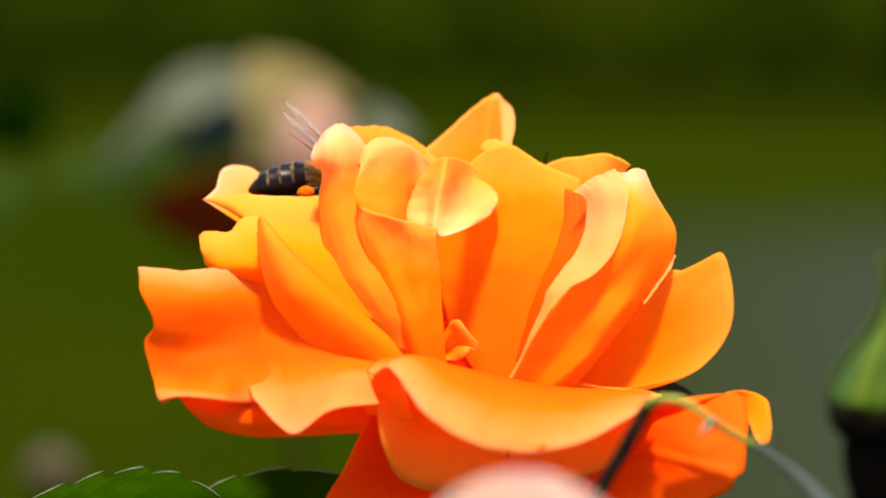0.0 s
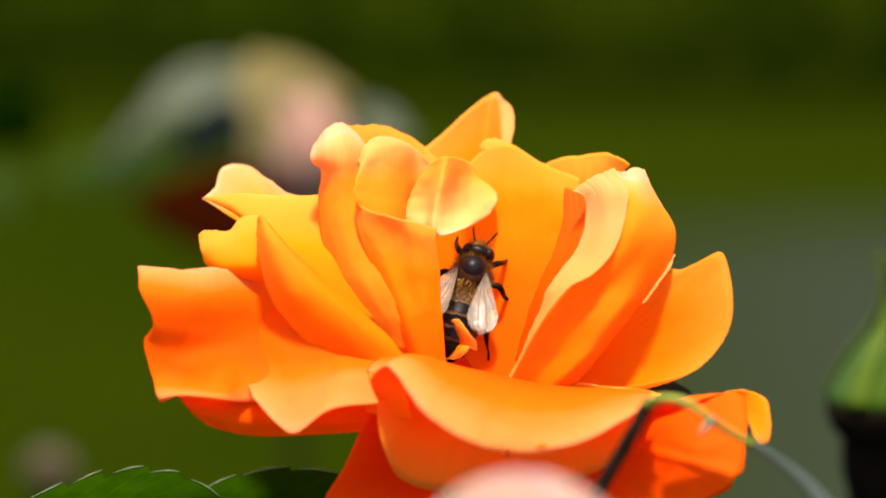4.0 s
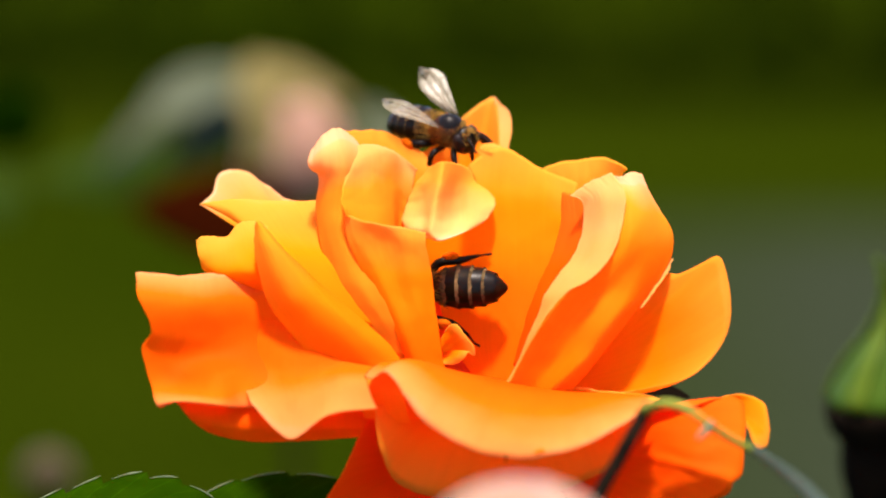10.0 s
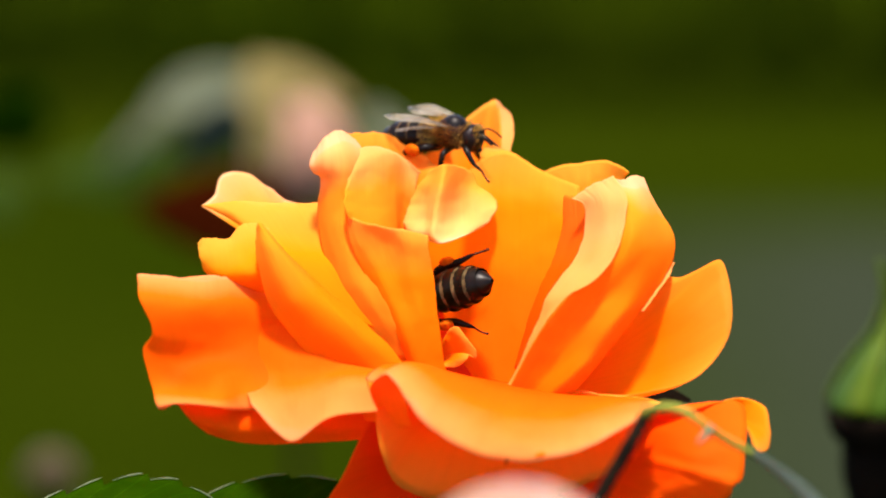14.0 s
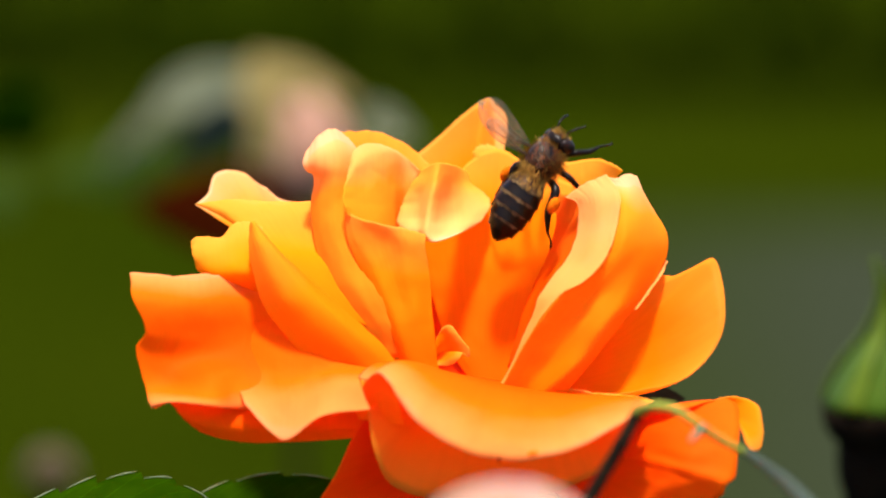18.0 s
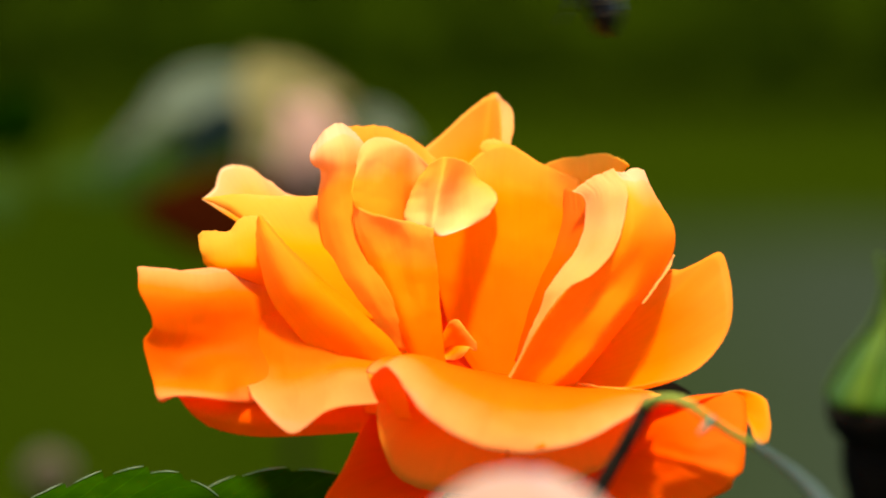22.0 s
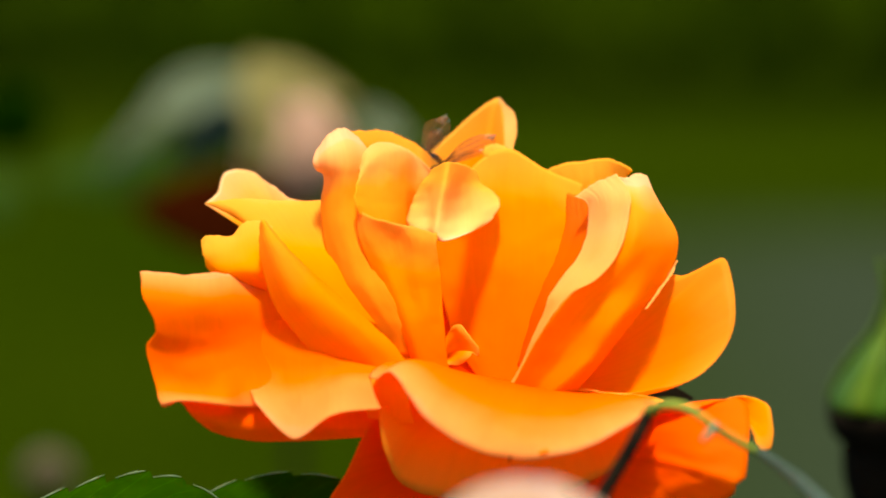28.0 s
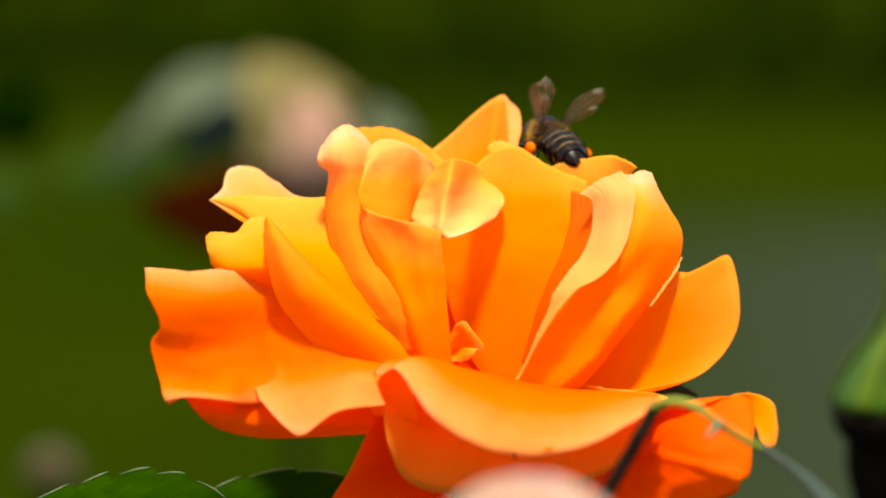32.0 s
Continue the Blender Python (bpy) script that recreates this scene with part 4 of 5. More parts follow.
under(part("cane", tube([mc, mc + Vector((0, 0, -0.2)), Vector((-0.02, 0.46, 0.0))], [0.0012, 0.0012, 0.002]), DARK_CANE), mate)
FACE = (0.0, 0.35, 0.93)
leaf(mate, in_view(-49.4, 460, 29.3), in_view(-65.8, 450, 14.8), (0.35, 0.35, 0.87), 0.0056, LEAF_GREY, 0.1, 0, 0.002)
leaf(mate, in_view(-55.7, 445, 27.8), in_view(-32.8, 455, 32.4), FACE, 0.0052, LEAF_GREY, 0.1, 0, 0.002)
# two straw blades added for the tan left and top edge of the bloom
leaf(mate, in_view(-35.9, 435, 36.6), in_view(-32.2, 435, 12), (0.9, 0.2, 0.35), 0.0046, STRAW_EDGE, 0.1, 0, 0.002)
leaf(mate, in_view(-37.1, 485, 35.7), in_view(-16.7, 475, 28.1), (0.3, 0.35, 0.9), 0.0034, STRAW_EDGE, 0.1, 0, 0.002)
leaf(mate, in_view(-16.5, 460, 24.5), in_view(-5.4, 460, 20.6), FACE, 0.0038, LEAF_GREY, 0.1, 0, 0.002)
leaf(mate, in_view(-35.9, 420, 22.8), in_view(-51.7, 420, 16.5), (0.1, -0.3, 0.95), 0.0062, LEAF_DUSK, 0.1, 0, 0.003)
leaf(mate, in_view(-26.7, 390, 7.1), in_view(-56.3, 390, 7.1), FACE, 0.0088, LEAF_RED, 0.1, 0, 0.003)
leaf(mate, in_view(-54.8, 500, 18.5), in_view(-83.8, 520, 14.1), FACE, 0.0062, LEAF_LIME, 0.1, 0, 0.003)
leaf(mate, in_view(-80.3, 520, 25.2), in_view(-100.1, 520, 23.5), (0.1, -0.3, 0.95), 0.0080, LEAF, 0.1, 0, 0.003)
leaf(mate, in_view(-86.1, 520, 11.2), in_view(-97.7, 520, 10.6), FACE, 0.0060, LEAF_LIME, 0.1, 0, 0.003)


speck = tagged(empty("withered_bud", pose(-0.08, 0.4, 0.0)), "small withered pinkish bud far behind the leaves", "rose bud")
bpy.context.view_layer.update()
sc = far_view(-41, 400, -25.5)
for k in range(5):
    cup_petal(speck, sc, 0.006 - 0.0004 * k, 0.008, k * 1.3, 2.2, WITHERED, 1.0)
under(part("cane", tube([sc, sc + Vector((0, 0, -0.2)), Vector((-0.08, 0.4, 0.0))], [0.0012, 0.0014, 0.003]), DARK_CANE), speck)


# ---- bees ----
def skew(bm, m):
    bm.transform(m)
    return bm


def bee_wing(length, width, sign, notch):
    """Outline of a membrane wing along -x from its root."""
    def at(u, v):
        h = 0.47 * min(1, u / 0.72) ** 0.85 * math.sqrt(max(0.0, 1 - (max(0.0, u - 0.72) / 0.28) ** 2))
        front, back = h - 0.05 - 0.32 * u, -h - 0.05 - 0.32 * u
        y = (front + (back - front) * v) * width
        tear = notch * max(0, u - 0.85) * math.sin(v * 19) * 0.35
        return mm((-length * (u + tear), sign * -y, 0.12 * length * 0.25 * math.sin(3 * u) + 0.06 * math.sin(v * 9)))
    return sheet(at, 24, 8), at


def leg_points(kind, sign):
    if kind == 0:
        return [(1.3, 0.9 * sign, -1.2), (2.2, 2.2 * sign, -1.6), (3.0, 2.9 * sign, -3.0), (3.9, 3.1 * sign, -4.0)]
    if kind == 1:
        return [(0.1, 1.0 * sign, -1.5), (0.3, 2.9 * sign, -1.6), (0.0, 3.6 * sign, -3.2), (0.2, 4.3 * sign, -4.6)]
    return [(-1.2, 1.0 * sign, -1.4), (-2.0, 2.8 * sign, -0.9), (-4.3, 3.2 * sign, -1.5), (-6.0, 3.9 * sign, -2.4)]


def build_bee(name, label, size=1.0, torn=0.0):
    bee = tagged(empty(name, Matrix.Identity(4)), label, "bee", "foraging bees")
    S = Matrix.Scale(MM * size, 4)
    legs = []
    thorax = part("thorax", skew(ball((0, 0, 0), (2.15, 1.95, 1.9)), S), BROWN, bee, "tawny furry thorax")
    rng = random.Random(11)
    fur = bmesh.new()
    for k in range(2100):
        d = Vector((rng.gauss(0, 1), rng.gauss(0, 1), rng.gauss(0, 1))).normalized()
        if d.z < -0.6 or (d.z > 0.5 and abs(d.x - 0.14) < 0.62 and abs(d.y) < 0.70):
            continue
        root = Vector((d.x * 2.1, d.y * 1.9, d.z * 1.85))
        side = d.orthogonal().normalized() * 0.045
        end = root + (d + Vector((-0.35, 0, 0)) + Vector((rng.gauss(0, 0.25), rng.gauss(0, 0.25), rng.gauss(0, 0.25)))) * rng.uniform(0.4, 0.85)
        fur.faces.new([fur.verts.new(q * MM * size) for q in (root - side, root + side, end)])
    part("scutum", skew(ball((0.3, 0, 0.30), (1.65, 1.6, 1.8)), S), SHELL, thorax, "bald glossy black back plate")
    for k in range(420):
        u, q = rng.random(), rng.uniform(-0.4, math.pi + 0.4)
        if k % 2:
            root = Vector((3.0 + 0.5 * u, 1.2 * math.cos(q) * (1 - 0.5 * u), -0.4 + 1.5 * math.sin(q) * (1 - 0.4 * u)))
            end = root + Vector((0.4, 0, 0.1)) + Vector((rng.gauss(0, 0.2), rng.gauss(0, 0.2), rng.gauss(0, 0.2)))
        else:
            root = Vector((-1.6 - 1.5 * u, (1.3 + 0.8 * u) * math.cos(q), -0.2 + (1.1 + 0.7 * u) * math.sin(q)))
            end = root + Vector((-0.6, 0.25 * math.cos(q), 0.25 * math.sin(q))) + Vector((0, rng.gauss(0, 0.12), rng.gauss(0, 0.12)))
        side = (end - root).orthogonal().normalized() * 0.04
        fur.faces.new([fur.verts.new(c * MM * size) for c in (root - side, root + side, end)])
    ob = part("fur", fur, FUR, thorax)
    ob["kind"] = "stuff"
    head = part("head", skew(ball((2.55, 0, -0.6), (1.0, 1.65, 1.6)), S), CHITIN, bee)
    for sg in (1, -1):
        part("eye", skew(ball((2.6, 1.15 * sg, -0.45), (0.78, 0.62, 1.2), 14, 10), S), EYE, head)
        part("antenna", skew(tube([(3.3, 0.4 * sg, -0.3), (3.9, 0.8 * sg, 0.3), (4.8, 1.15 * sg, -0.2), (5.4, 1.3 * sg, -0.9)], [0.13, 0.10, 0.11, 0.10], 6), S), CHITIN, head)
    part("tongue", skew(tube([(3.1, 0, -1.8), (3.0, 0, -2.8), (2.8, 0, -3.4)], [0.35, 0.25, 0.1], 6), S), BROWN, head)
    belly = part("abdomen", skew(ball((-5.2, 0, -0.55), (3.4, 1.75, 1.55)), S), CHITIN, bee)
    edges = [-1.75, -3.0, -4.4, -5.8, -7.1, -8.3, -9.4]
    wide = [1.2, 2.0, 2.25, 2.2, 1.95, 1.4, 0.25]
    for k in range(6):
        x0, x1, r0, r1 = edges[k], edges[k + 1] - 0.25, wide[k], wide[k + 1]

        def ring(u, v, x0=x0, x1=x1, r0=r0, r1=r1, grow=0.0, k=k):
            q = 2 * math.pi * u
            x = x0 + (x1 - x0) * v
            r = r0 + (r1 - r0) * (v ** (1.0 if k < 4 else 1.5)) + (0.16 * v * v if k < 5 else 0.0) + grow
            drop = -0.25 - 0.014 * (x + 1.75) ** 2
            return mm((x, r * math.cos(q), r * 0.86 * math.sin(q) + drop)) * size
        seg = part("abdomen_segment", sheet(ring, 24, 6), CHITIN if k else BROWN, bee)
        if 0 < k < 5:
            def hoop(u, v, ring=ring):
                reach = (0.32 + 0.14 * abs(2 * u - 1) + 0.14 * noise.noise((u * 14, k * 3.0, 1.0))) * math.sin(math.pi * min(1, max(0, u * 0.96 + 0.02))) ** 0.35
                return ring(0.02 + 0.46 * u, 0.02 + reach * v, grow=0.06)
            part("pale_band", sheet(hoop, 40, 3), BAND, seg, "pale hairy band")
    for sg in (1, -1):
        for kind in (0, 1, 2):
            pts = leg_points(kind, sg)
            rad = [0.32, 0.36, 0.28, 0.12] if kind < 2 else [0.36, 0.5, 0.45, 0.16]
            lg = part("leg", skew(tube(pts, rad, 7, 12), S), CHITIN, bee)
            legs.append(lg)
            part("foot", skew(tube([pts[-1], Vector(pts[-1]) + Vector((0.5 if kind < 2 else -0.5, 0.4 * sg, -0.8)), Vector(pts[-1]) + Vector((0.9 if kind < 2 else -1.1, 0.6 * sg, -1.2))], [0.13, 0.1, 0.14], 5, 6), S), CHITIN, lg)
            if kind == 2:
                part("pollen_load", skew(ball((-3.4, 3.5 * sg, -1.05), (0.95, 0.55, 0.75), 12, 8), S), POLLEN, lg, "orange pollen load")
    wings = []
    for sg in (1, -1):
        for nm, ln, wd, root, notch in (("forewing", 8.7, 3.5, (0.3, 1.35 * sg, 1.2), 1.0), ("hindwing", 6.6, 2.1, (-0.6, 1.25 * sg, 1.05), 0.4)):
            bmw, at = bee_wing(ln * size * (1 - 0.2 * torn), wd * size, sg, notch + 1.6 * torn * (1 if sg > 0 else 0.5))
            root = tuple(c * size for c in root)
            w = part(nm, bmw, WING, bee, "clear amber tinted wing")
            w.location = mm(root)
            for a, b in ((0.02, 0.02), (0.15, 0.32), (0.3, 0.62)):
                part("vein", tube([at(0.02, 0.2), at(0.35, (a + b) / 2), at(0.62, b), at(0.9, b + 0.05)], [0.00007, 0.00005, 0.00002], 4, 10), VEIN, w)
            wings.append((w, sg, nm, root))
    return bee, wings, legs


FORAGER = [
    (0, -11.61, 9, 7.76, 3, 0, (0, -0.2, 1), 6),
    (0.3, -12.4, 9, 8.12, 8, 0, (0, -0.2, 1), 6),
    (0.45, -12.12, 9, 8.05, 345, -25, (-0.3, -0.4, 0.9), 1),
    (0.6, -11.89, 10, 7.47, 320, -45, (-0.5, -0.2, 0.8), 1),
    (0.9, -11.87, 10, 6.56, 280, -58, (-0.8, 0, 0.6), 0),
    (1, -11.85, 9.5, 6.26, 275, -58, (-0.8, 0, 0.6), 0),
    (1.2, -12.49, 8, 5.64, 258, -50, (-0.8, -0.2, 0.5), 0),
    (1.4, -13.72, 4, 4, 248, -25, (-0.8, -0.6, 0.2), 0),
    (1.6, -16.11, -1, 6.1, 200, -5, (0, -0.5, 1), 0),
    (1.8, -24.76, -6, 4.1, 205, -5, (-0.2, -0.5, 1), 1),
    (2, -27.1, -14, -1.19, 233, -5, (-0.6, -0.7, 0.5), 2),
    (2.1, -27.8, -14, -0.31, 218, -5, (-0.4, -0.7, 0.7), 2),
    (2.2, -28.49, -14, 1.6, 202, -5, (-0.2, -0.6, 0.9), 1),
    (2.3, -41.16, -14, 12.55, 130, 0, (0.6, -0.3, 0.7), 2),
    (2.4, -47.55, -10, 21.27, 110, 10, (0.6, -0.3, 0.7), 2),
    (2.5, -37.45, -6, 27.21, 20, 0, (0, -0.2, 1), 2),
    (2.6, -20.36, -4, 18.67, 27, 0, (-0.2, -0.3, 1), 2),
    (2.7, -15.1, -4, 10.26, 28, 0, (-0.2, -0.3, 1), 2),
    (2.8, -11.16, -10, 4.72, 32, 25, (-0.3, -0.5, 1), 2),
    (2.9, -7.4, -14, 4.17, 50, 42, (-0.5, -0.8, 0.5), 2),
    (3, -4.07, -14, 5.03, 60, 45, (-0.4, -0.9, 0.4), 2),
    (3.1, -0.17, -12, 2.87, 65, 42, (-0.3, -1, 0.3), 2),
    (3.2, 1.21, -8, 1.73, 86, 25, (0, -1, 0.3), 2),
    (3.3, 2.4, -2, -1.3, 108, 10, (0.2, -1, 0.2), 2),
    (3.4, 1.93, -1, -3.06, 60, 10, (-0.3, -1, 0.2), 2),
    (3.5, 2.76, 0, -1.77, 55, 20, (-0.3, -1, 0.2), 1),
    (4.2, 2.26, 2, -3.64, 80, 10, (0, -1, 0.2), 1),
    (5, 1.46, 3, -4.79, 95, 5, (0, -1, 0.2), 1),
    (5.5, 1.14, -2.2, -4.88, 97, 5, (0, -1, 0), 1),
    (5.7, 1.56, -2.2, -4.55, 95, 5, (0, -1, 0), 1),
    (6, 1.4, -2.2, -4.39, 90, 5, (0, -1, 0), 8),
    (6.3, 0.31, -2.2, -4.42, 100, 5, (0.1, -1, 0), 1),
    (6.5, 0.74, -2.2, -4.86, 108, 5, (0.2, -1, 0), 1),
    (6.7, -0.24, 2.7, -5.75, 145, 10, (0.3, -1, 0.2), 1),
    (7, 0.34, 2.7, -4.58, 148, 10, (0.4, -0.9, 0.4), 7),
    (7.3, 0.03, 2.7, -3.3, 160, 10, (0.2, -1, 0.5), 7),
    (7.6, -0.66, 2.7, -3.55, 167, 10, (0.1, -1, 0.6), 0),
    (8, -1.46, 2.7, -4.29, 177, 12, (0, -1, 0.5), 3),
    (8.5, -1.59, 2.7, -4.29, 178, 15, (0, -1, 0.5), 3),
    (9, -2.26, 2.7, -3.79, 178, 15, (0, -1, 0.5), 3),
    (9.5, -2.25, 2.7, -3.61, 176, 12, (0, -1, 0.4), 3),
    (10, -3.17, 2.7, -3.62, 182, 15, (0, -1, 0.4), 3),
    (10.5, -3.24, 2.7, -4.42, 192, 22, (0, -1, 0.4), 3),
    (11, -3.03, 2.7, -5.22, 200, 25, (0, -1, 0.5), 3),
    (11.5, -2.39, 2.7, -6.78, 214, 30, (-0.2, -1, 0.5), 3),
    (12, -3.23, 3.2, -6.96, 210, 35, (-0.2, -1, 0.5), 3),
    (12.5, -3.28, 3.2, -6.62, 207, 38, (-0.2, -1, 0.5), 3),
    (13, -3.19, 3.2, -6.06, 192, 42, (0, -1, 0.6), 3),
    (13.5, -3.16, 3.2, -4.95, 180, 38, (0, -1, 0.5), 3),
    (14, -3.06, 3.2, -4.71, 200, 40, (-0.1, -1, 0.5), 3),
    (14.2, 0.49, 2.2, -3.42, 147, 5, (0.3, -1, 0.3), 0),
    (14.5, 1.7, 1.7, -0.51, 132, 5, (0.3, -1, 0.2), 0),
    (15.2, 1.75, 2.2, -0.98, 125, 5, (0.3, -1, 0.2), 0),
    (15.9, 1.97, 2.2, -2.1, 125, 5, (0.3, -1, 0.2), 0),
    (16.5, 1.78, 2.2, -2.63, 127, 5, (0.4, -0.8, 0.4), 0),
    (16.8, 1.21, 2.2, -3.71, 138, 5, (0.5, -0.7, 0.6), 0),
    (17, -0.26, 2.2, -3.26, 147, 16, (0.5, -0.6, 0.8), 0),
    (17.3, 3.64, 2, -0.36, 117, 0, (0.2, -1, 0.1), 0),
    (17.5, 3.8, 1, 1.36, 106, 0, (0.2, -1, 0.1), 1),
    (17.7, 5.51, 0, 2.62, 84, 0, (0, -1, 0.1), 1),
    (18, 10.67, -1, 9.67, 55, 0, (-0.5, -0.9, 0.3), 2),
    (18.3, 8.7, 10, 14.39, 160, 0, (0.2, -0.4, 1), 2),
    (18.6, 10.39, 18, 13.05, 160, 5, (0.2, -0.2, 1), 2),
    (19, 9.56, 18, 12.71, 163, 5, (0.15, -0.3, 1), 4),
    (19.3, 10.17, 18, 13.21, 162, 0, (0.15, -0.3, 1), 4),
    (19.6, 1.89, 24, 11.44, 170, 0, (0, -0.2, 1), 0),
    (20, -1.48, 24, 7.44, 190, 0, (0, -0.2, 1), 0),
    (20.2, 0.19, 23, 10.67, 40, 0, (0, -0.2, 1), 0),
    (20.35, 1.41, 23, 12.95, 30, -10, (0, -0.2, 1), 0),
    (20.5, 3.61, 23, 14, 20, -20, (0, -0.2, 1), 1),
    (20.7, 7.29, 23, 13.04, 350, -30, (0, -0.2, 1), 2),
    (20.9, 7.6, 22, 9.6, 20, -55, (0, -0.2, 1), 0),
    (21, 7.9, 22, 9.9, 22, -62, (0, -0.2, 1), 0),
    (21.1, 7.9, 22, 10.4, 20, -62, (0, -0.2, 1), 0),
    (21.3, 7.54, 22, 11.93, 10, -60, (0, -0.1, 1), 2),
    (21.5, 11.64, 15, 25.12, 30, 10, (-0.3, -0.2, 1), 2),
    (21.7, 27.17, 5, 31.46, 15, 0, (0, 0, 1), 2),
    (21.9, 23.98, 0, 25.97, 170, 0, (0, 0, 1), 2),
    (22, 14.28, 0, 31.25, 112, 0, (0.7, -0.3, 0.3), 2),
    (22.1, -12.5, 0, 25.84, 178, 0, (0, 0, 1), 2),
    (22.3, -34.89, 0, 32.9, 165, 0, (0, 0, 1), 2),
    (23, -94.49, 40, 59.44, 165, 0, (0, 0, 1), 2),
    (27, -143.93, 120, 75.27, 165, 0, (0, 0, 1), 2),
    (32, -168.87, 160, 87.5, 165, 0, (0, 0, 1), 2),
]
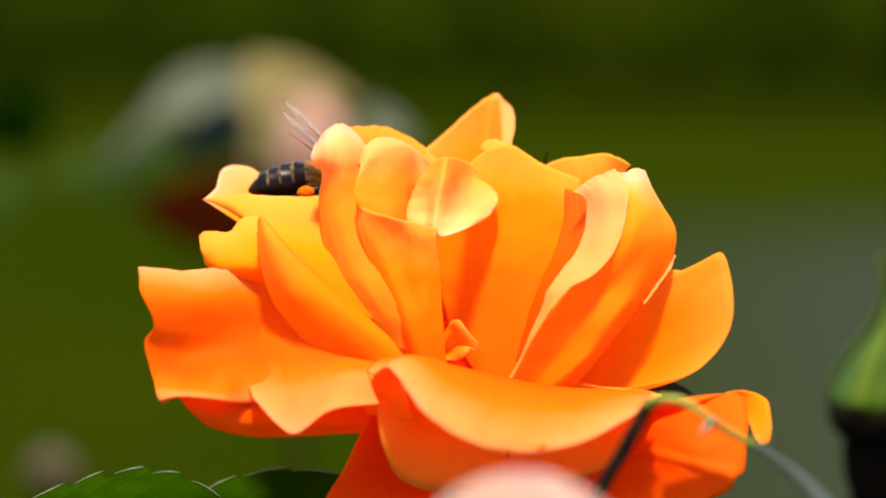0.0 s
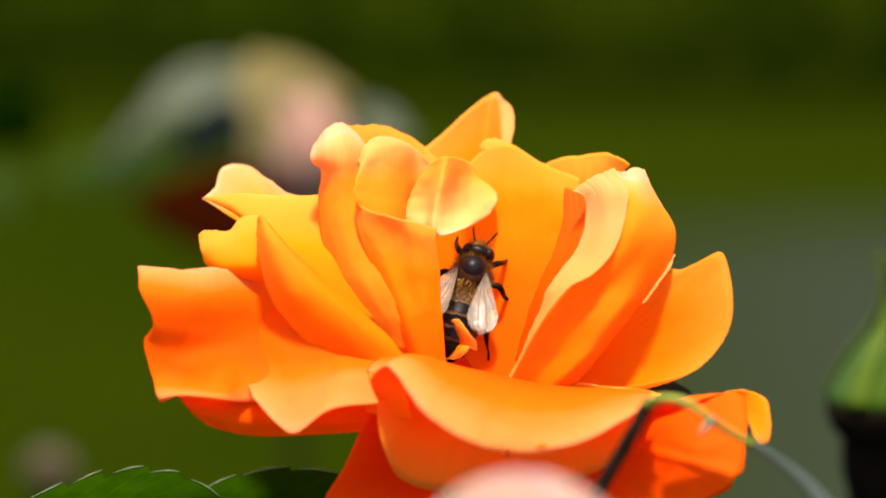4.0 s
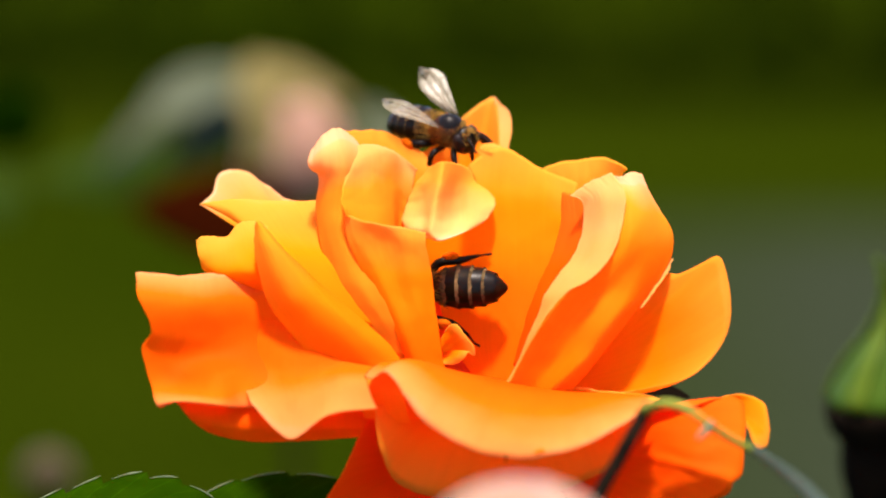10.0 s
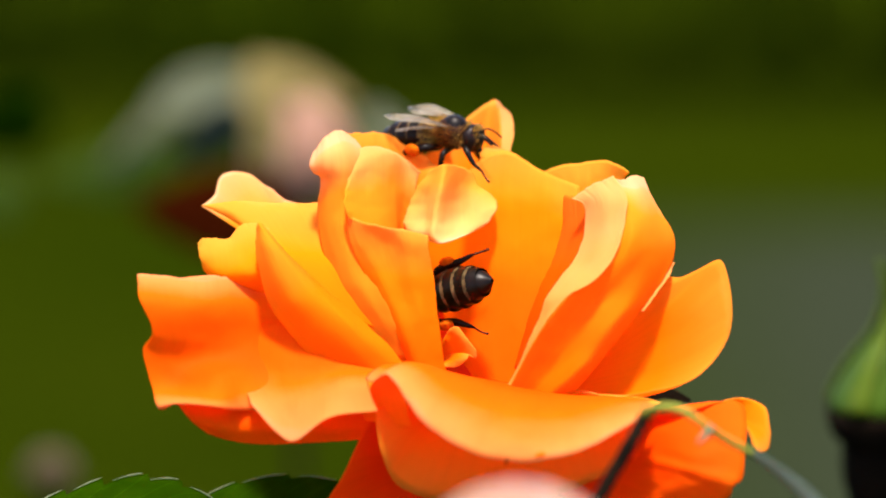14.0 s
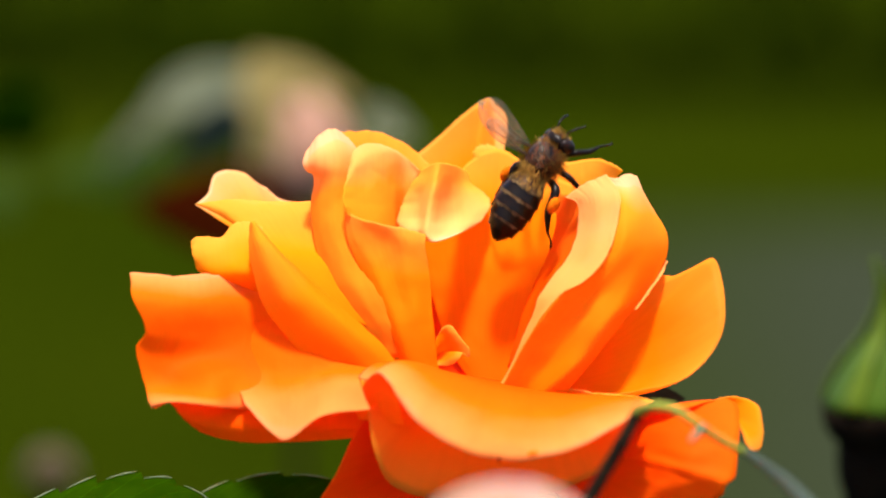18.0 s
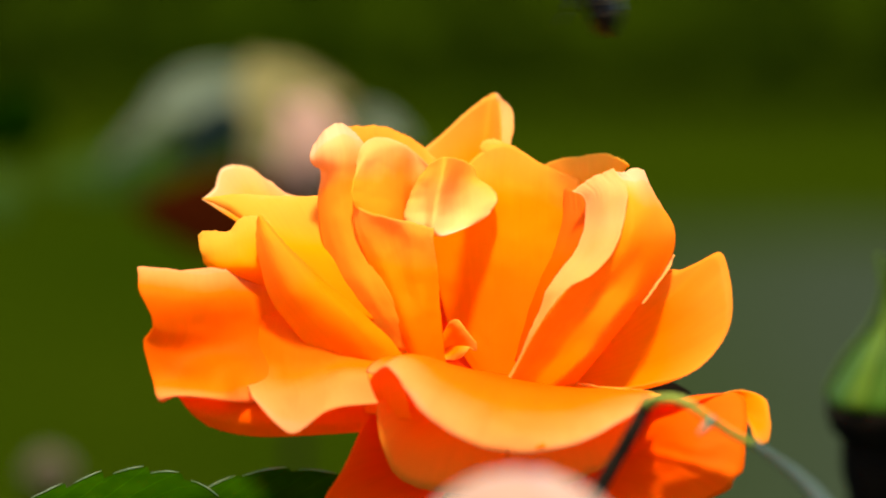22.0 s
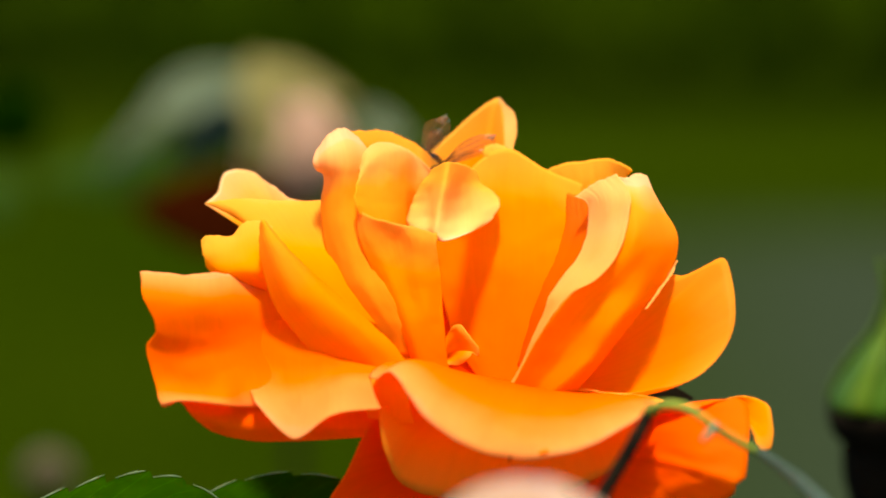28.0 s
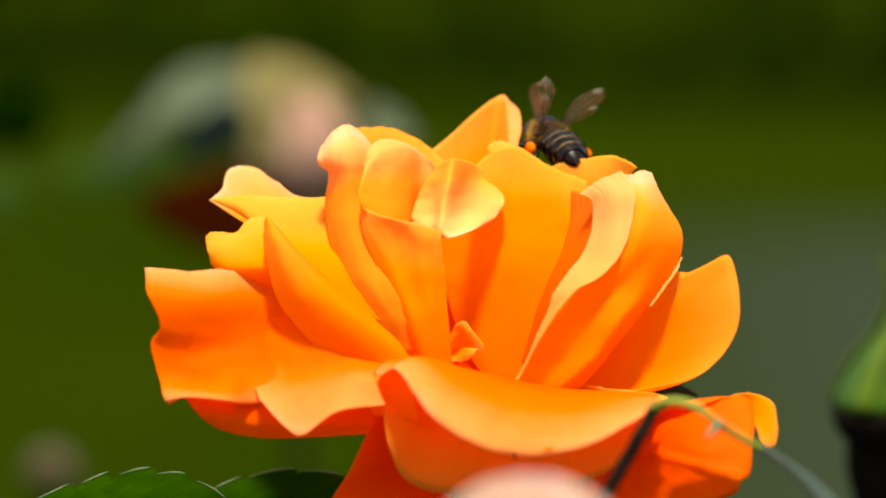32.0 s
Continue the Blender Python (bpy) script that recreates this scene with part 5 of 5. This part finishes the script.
CRAWLER = [
    (0, 8.48, 15.5, 3.6, 100, 20, (0, 0.9, 0.3), 0),
    (1.5, 7.24, 15.5, 5.68, 100, 20, (0, 0.9, 0.3), 1),
    (2.6, 8.65, 22, 8.59, 95, 50, (0, -0.8, 0.6), 4),
    (2.9, 7.77, 22, 8.29, 95, 50, (0, -0.8, 0.6), 4),
    (3.05, 8.09, 22, 8.9, 95, 50, (0, -0.8, 0.6), 4),
    (3.15, 9.89, 20, 10.25, 95, 55, (0, -0.8, 0.7), 1),
    (3.3, 11.25, 18, 12.03, 95, 60, (0, -0.7, 0.8), 1),
    (3.5, 10.05, 19, 11.57, 95, 60, (0, -0.7, 0.8), 1),
    (4.2, 7.91, 26, 6.69, 120, 40, (0, -0.6, 0.8), 1),
    (5.5, 2.52, 27, 6.14, 150, 20, (0, -0.5, 0.9), 0),
    (7, -1.13, 27, 7.43, 200, -30, (0, -0.5, 0.9), 0),
    (7.2, -1.17, 24, 11.2, 240, -55, (0, -0.4, 1), 0),
    (7.3, -0.7, 23, 14, 230, -60, (0, -0.3, 1), 0),
    (7.4, -0.66, 23, 14.06, 185, -30, (0.1, -0.4, 1), 0),
    (7.6, -2.05, 23, 13.94, 190, -25, (0.1, -0.4, 1), 1),
    (7.8, -3.96, 24, 9.18, 200, -10, (0, -0.4, 1), 1),
    (8, -5.98, 24, 8.21, 200, 0, (0, -0.4, 1), 4),
    (8.5, -7.09, 24, 9.48, 260, 0, (0, -0.4, 1), 1),
    (8.9, -5.3, 22, 9.0, 340, -60, (-0.1, -0.4, 1), 0),
    (9, -4.8, 21, 10.2, 12, -60, (-0.1, -0.2, 1), 0),
    (9.2, -1.97, 13, 13.86, 338, -5, (-0.1, -0.4, 1), 2),
    (9.4, -0.82, 11, 13.22, 330, -15, (-0.1, -0.5, 1), 2),
    (9.6, -1.2, 11, 13.12, 325, -42, (-0.2, -0.6, 1), 2),
    (10, 0.36, 10.5, 12.9, 342, -42, (-0.2, -0.6, 1), 1),
    (10.5, -0.21, 10, 11.97, 332, -44, (-0.3, -0.6, 1), 1),
    (11, -0.21, 10, 12.15, 330, -44, (-0.3, -0.6, 1), 1),
    (11.5, -0.11, 10, 12.05, 330, -44, (-0.3, -0.6, 1), 1),
    (12, 0.76, 10, 12.78, 338, -42, (-0.2, -0.6, 1), 1),
    (12.5, 0.75, 10, 12.4, 346, -30, (-0.1, -0.5, 1), 1),
    (13, 1.38, 10, 12.3, 353, -20, (0, -0.4, 1), 0),
    (13.5, 0.67, 10, 12.74, 345, -25, (-0.1, -0.5, 1), 1),
    (14, 0.61, 10, 12.94, 358, -30, (0, -0.4, 1), 0),
    (14.2, -0.22, 10, 12.25, 338, -35, (-0.2, -0.5, 1), 1),
    (14.5, -0.12, 10, 12.01, 325, -42, (-0.3, -0.7, 1), 1),
    (15.1, -0.04, 9, 7.99, 290, 20, (-0.3, -0.7, 1), 1),
    (15.8, -0.71, 10, 1.78, 268, 10, (-0.3, -0.9, 0.5), 0),
    (16.4, -0.82, 13.5, -1.51, 268, 0, (0, -1, 0.1), 0),
    (18, -0.9, 13.5, -3.05, 268, 0, (0, -1, 0.1), 0),
    (22.3, -1.69, 13.5, -3.65, 268, 0, (0, -1, 0.1), 0),
    (26, -1.73, 13.5, -3.07, 250, 10, (0, -1, 0.3), 0),
    (27.2, -1.88, 13, 7.15, 150, 58, (0.3, 0.1, 0.95), 6),
    (27.5, -2.03, 13, 8.14, 150, 58, (0.3, 0.1, 0.95), 6),
    (27.8, -2.08, 13, 8.04, 150, 58, (0.3, 0.1, 0.95), 6),
    (28, -2.3, 13, 8.7, 150, 58, (0.3, 0.1, 0.95), 6),
    (28.2, -2.45, 13, 8.99, 150, 58, (0.3, 0.1, 0.95), 6),
    (28.5, -2.23, 12, 9.28, 150, 58, (0.3, 0.1, 0.95), 6),
    (28.65, -2.28, 11, 8.63, 150, 58, (0.3, 0.1, 0.95), 6),
    (28.75, -0.45, 10.5, 5.51, 140, 30, (0.1, -0.6, 0.8), 4),
    (28.85, 0.72, 10.3, 6.8, 70, 30, (0, -0.6, 0.8), 4),
    (28.93, 1.53, 10, 8.09, 12, -5, (-0.1, -0.5, 0.9), 4),
    (29.1, 2, 9.5, 8.55, 20, -5, (-0.1, -0.5, 0.9), 4),
    (29.4, 2.27, 12.5, 8.01, 20, 0, (-0.1, -0.4, 1), 1),
    (29.6, 3.82, 12.5, 7.86, 10, 0, (0, -0.3, 1), 0),
    (29.8, 5.64, 12.5, 9.04, 18, 0, (0, -0.3, 1), 0),
    (30.1, 7.34, 12.5, 11.01, 24, -5, (0, -0.3, 1), 0),
    (30.4, 8.49, 12.5, 10.23, 12, -10, (0.1, -0.5, 1), 0),
    (30.7, 10.64, 12.5, 11.34, 8, -10, (0, -0.4, 1), 0),
    (30.85, 10.47, 11, 11.93, 40, 40, (0, -0.7, 0.8), 1),
    (31, 10.08, 17.5, 12.73, 95, 74, (0, -0.4, 0.95), 5),
    (31.3, 10.23, 17.5, 12.56, 130, 70, (0.2, -0.3, 0.95), 5),
    (31.5, 10.4, 16.5, 12.52, 146, 66, (0.25, -0.3, 0.95), 6),
    (32, 9.95, 16.5, 12.34, 146, 64, (0.25, -0.3, 0.95), 6),
]


def bee_pose(x, y, z, ang, away, up):
    """A bee's pose in the bloom's frame: the way its head points, and where its back faces."""
    a, w = radians(ang), radians(away)
    h = Vector((math.cos(a) * math.cos(w), math.sin(w), math.sin(a) * math.cos(w)))
    u = Vector(up)
    u = (u - h * u.dot(h)).normalized()
    s = u.cross(h)
    m = Matrix((h, s, u)).transposed().to_4x4()
    m.translation = mm((x, y, z))
    return VIEW @ m


def wing_pose(root, sg, nm, state, flick):
    """Folded back, raised over the back, or spread in flight."""
    out, lift, twist = ((2, 8, 4), (4, 25, 10), (78, 32, 10), (150, 2, 0), (22, 52, 15), (0, 40, 0), (6, 50, 0), (32, 14, 0), (80, 20, 0))[state]
    if state in (7, 8) and sg > 0:
        out, lift = 2, 8
    roll = {5: 55, 6: 4}.get(state, 0)
    if nm == "hindwing":
        out, lift = out + 9, lift - 5
    lift += flick
    return pose(*(c * MM for c in root)) @ pose(0, 0, 0, -roll * sg) @ pose(0, 0, 0, 0, 0, -out * sg) @ pose(0, 0, 0, 0, lift, 0) @ pose(0, 0, 0, twist * sg, 0, 0)


forager, forager_wings, forager_legs = build_bee("bee", "dark banded honeybee with orange pollen foraging in the rose heart")
crawler, crawler_wings, crawler_legs = build_bee("bee", "dark banded honeybee with torn wings on the upper petals", 0.95, 1.0)


def sway(name, rows):
    """Small turns of a petal about its base, pushed by the bees."""
    ob = PETALS[name]
    c = mm(rows[0])
    walk(ob, [(t, Matrix.Translation(c) @ pose(0, 0, 0, rx, ry, rz) @ Matrix.Translation(-c)) for t, rx, ry, rz in rows[1]])


def motions():
    for name in ("inner_left", "inner_left_front"):
        sway(name, ((-3.0, -5.0, -12.0), [(0, 0, 0.8, 0), (6, 0, 0.8, 0), (7.3, 0, -2.2, 0), (9, 0, -2.8, 0), (14, 0, -2.4, 0), (17, 0, -2.2, 0), (18.5, 0, 0, 0), (32, 0, 0, 0)]))
    rng = random.Random(3)
    for bee, wings, legs, rows in ((forager, forager_wings, forager_legs, FORAGER), (crawler, crawler_wings, crawler_legs, CRAWLER)):
        walk(bee, [(t, bee_pose(x, y, z, a, w, up)) for t, x, y, z, a, w, up, s in rows])
        for wing, sg, nm, root in wings:
            beats = []
            for row, after in zip(rows, rows[1:] + rows[-1:]):
                t, s = row[0], row[-1]
                beats.append((t, wing_pose(root, sg, nm, s, rng.uniform(-4, 4))))
                if s == 2 and after[-1] == 2 and after[0] - t < 0.45:
                    n = 2 * int((after[0] - t) / 0.025)
                    beats += [(t + (after[0] - t) * k / n, wing_pose(root, sg, nm, s, 38 if k % 2 else -36)) for k in range(1, n)]
            walk(wing, beats)
        for leg in legs:
            walk(leg, [(t, pose(0, 0, 0, rng.uniform(-5, 5), rng.uniform(-7, 7), rng.uniform(-8, 8))) for t, *rest in rows])


motions()
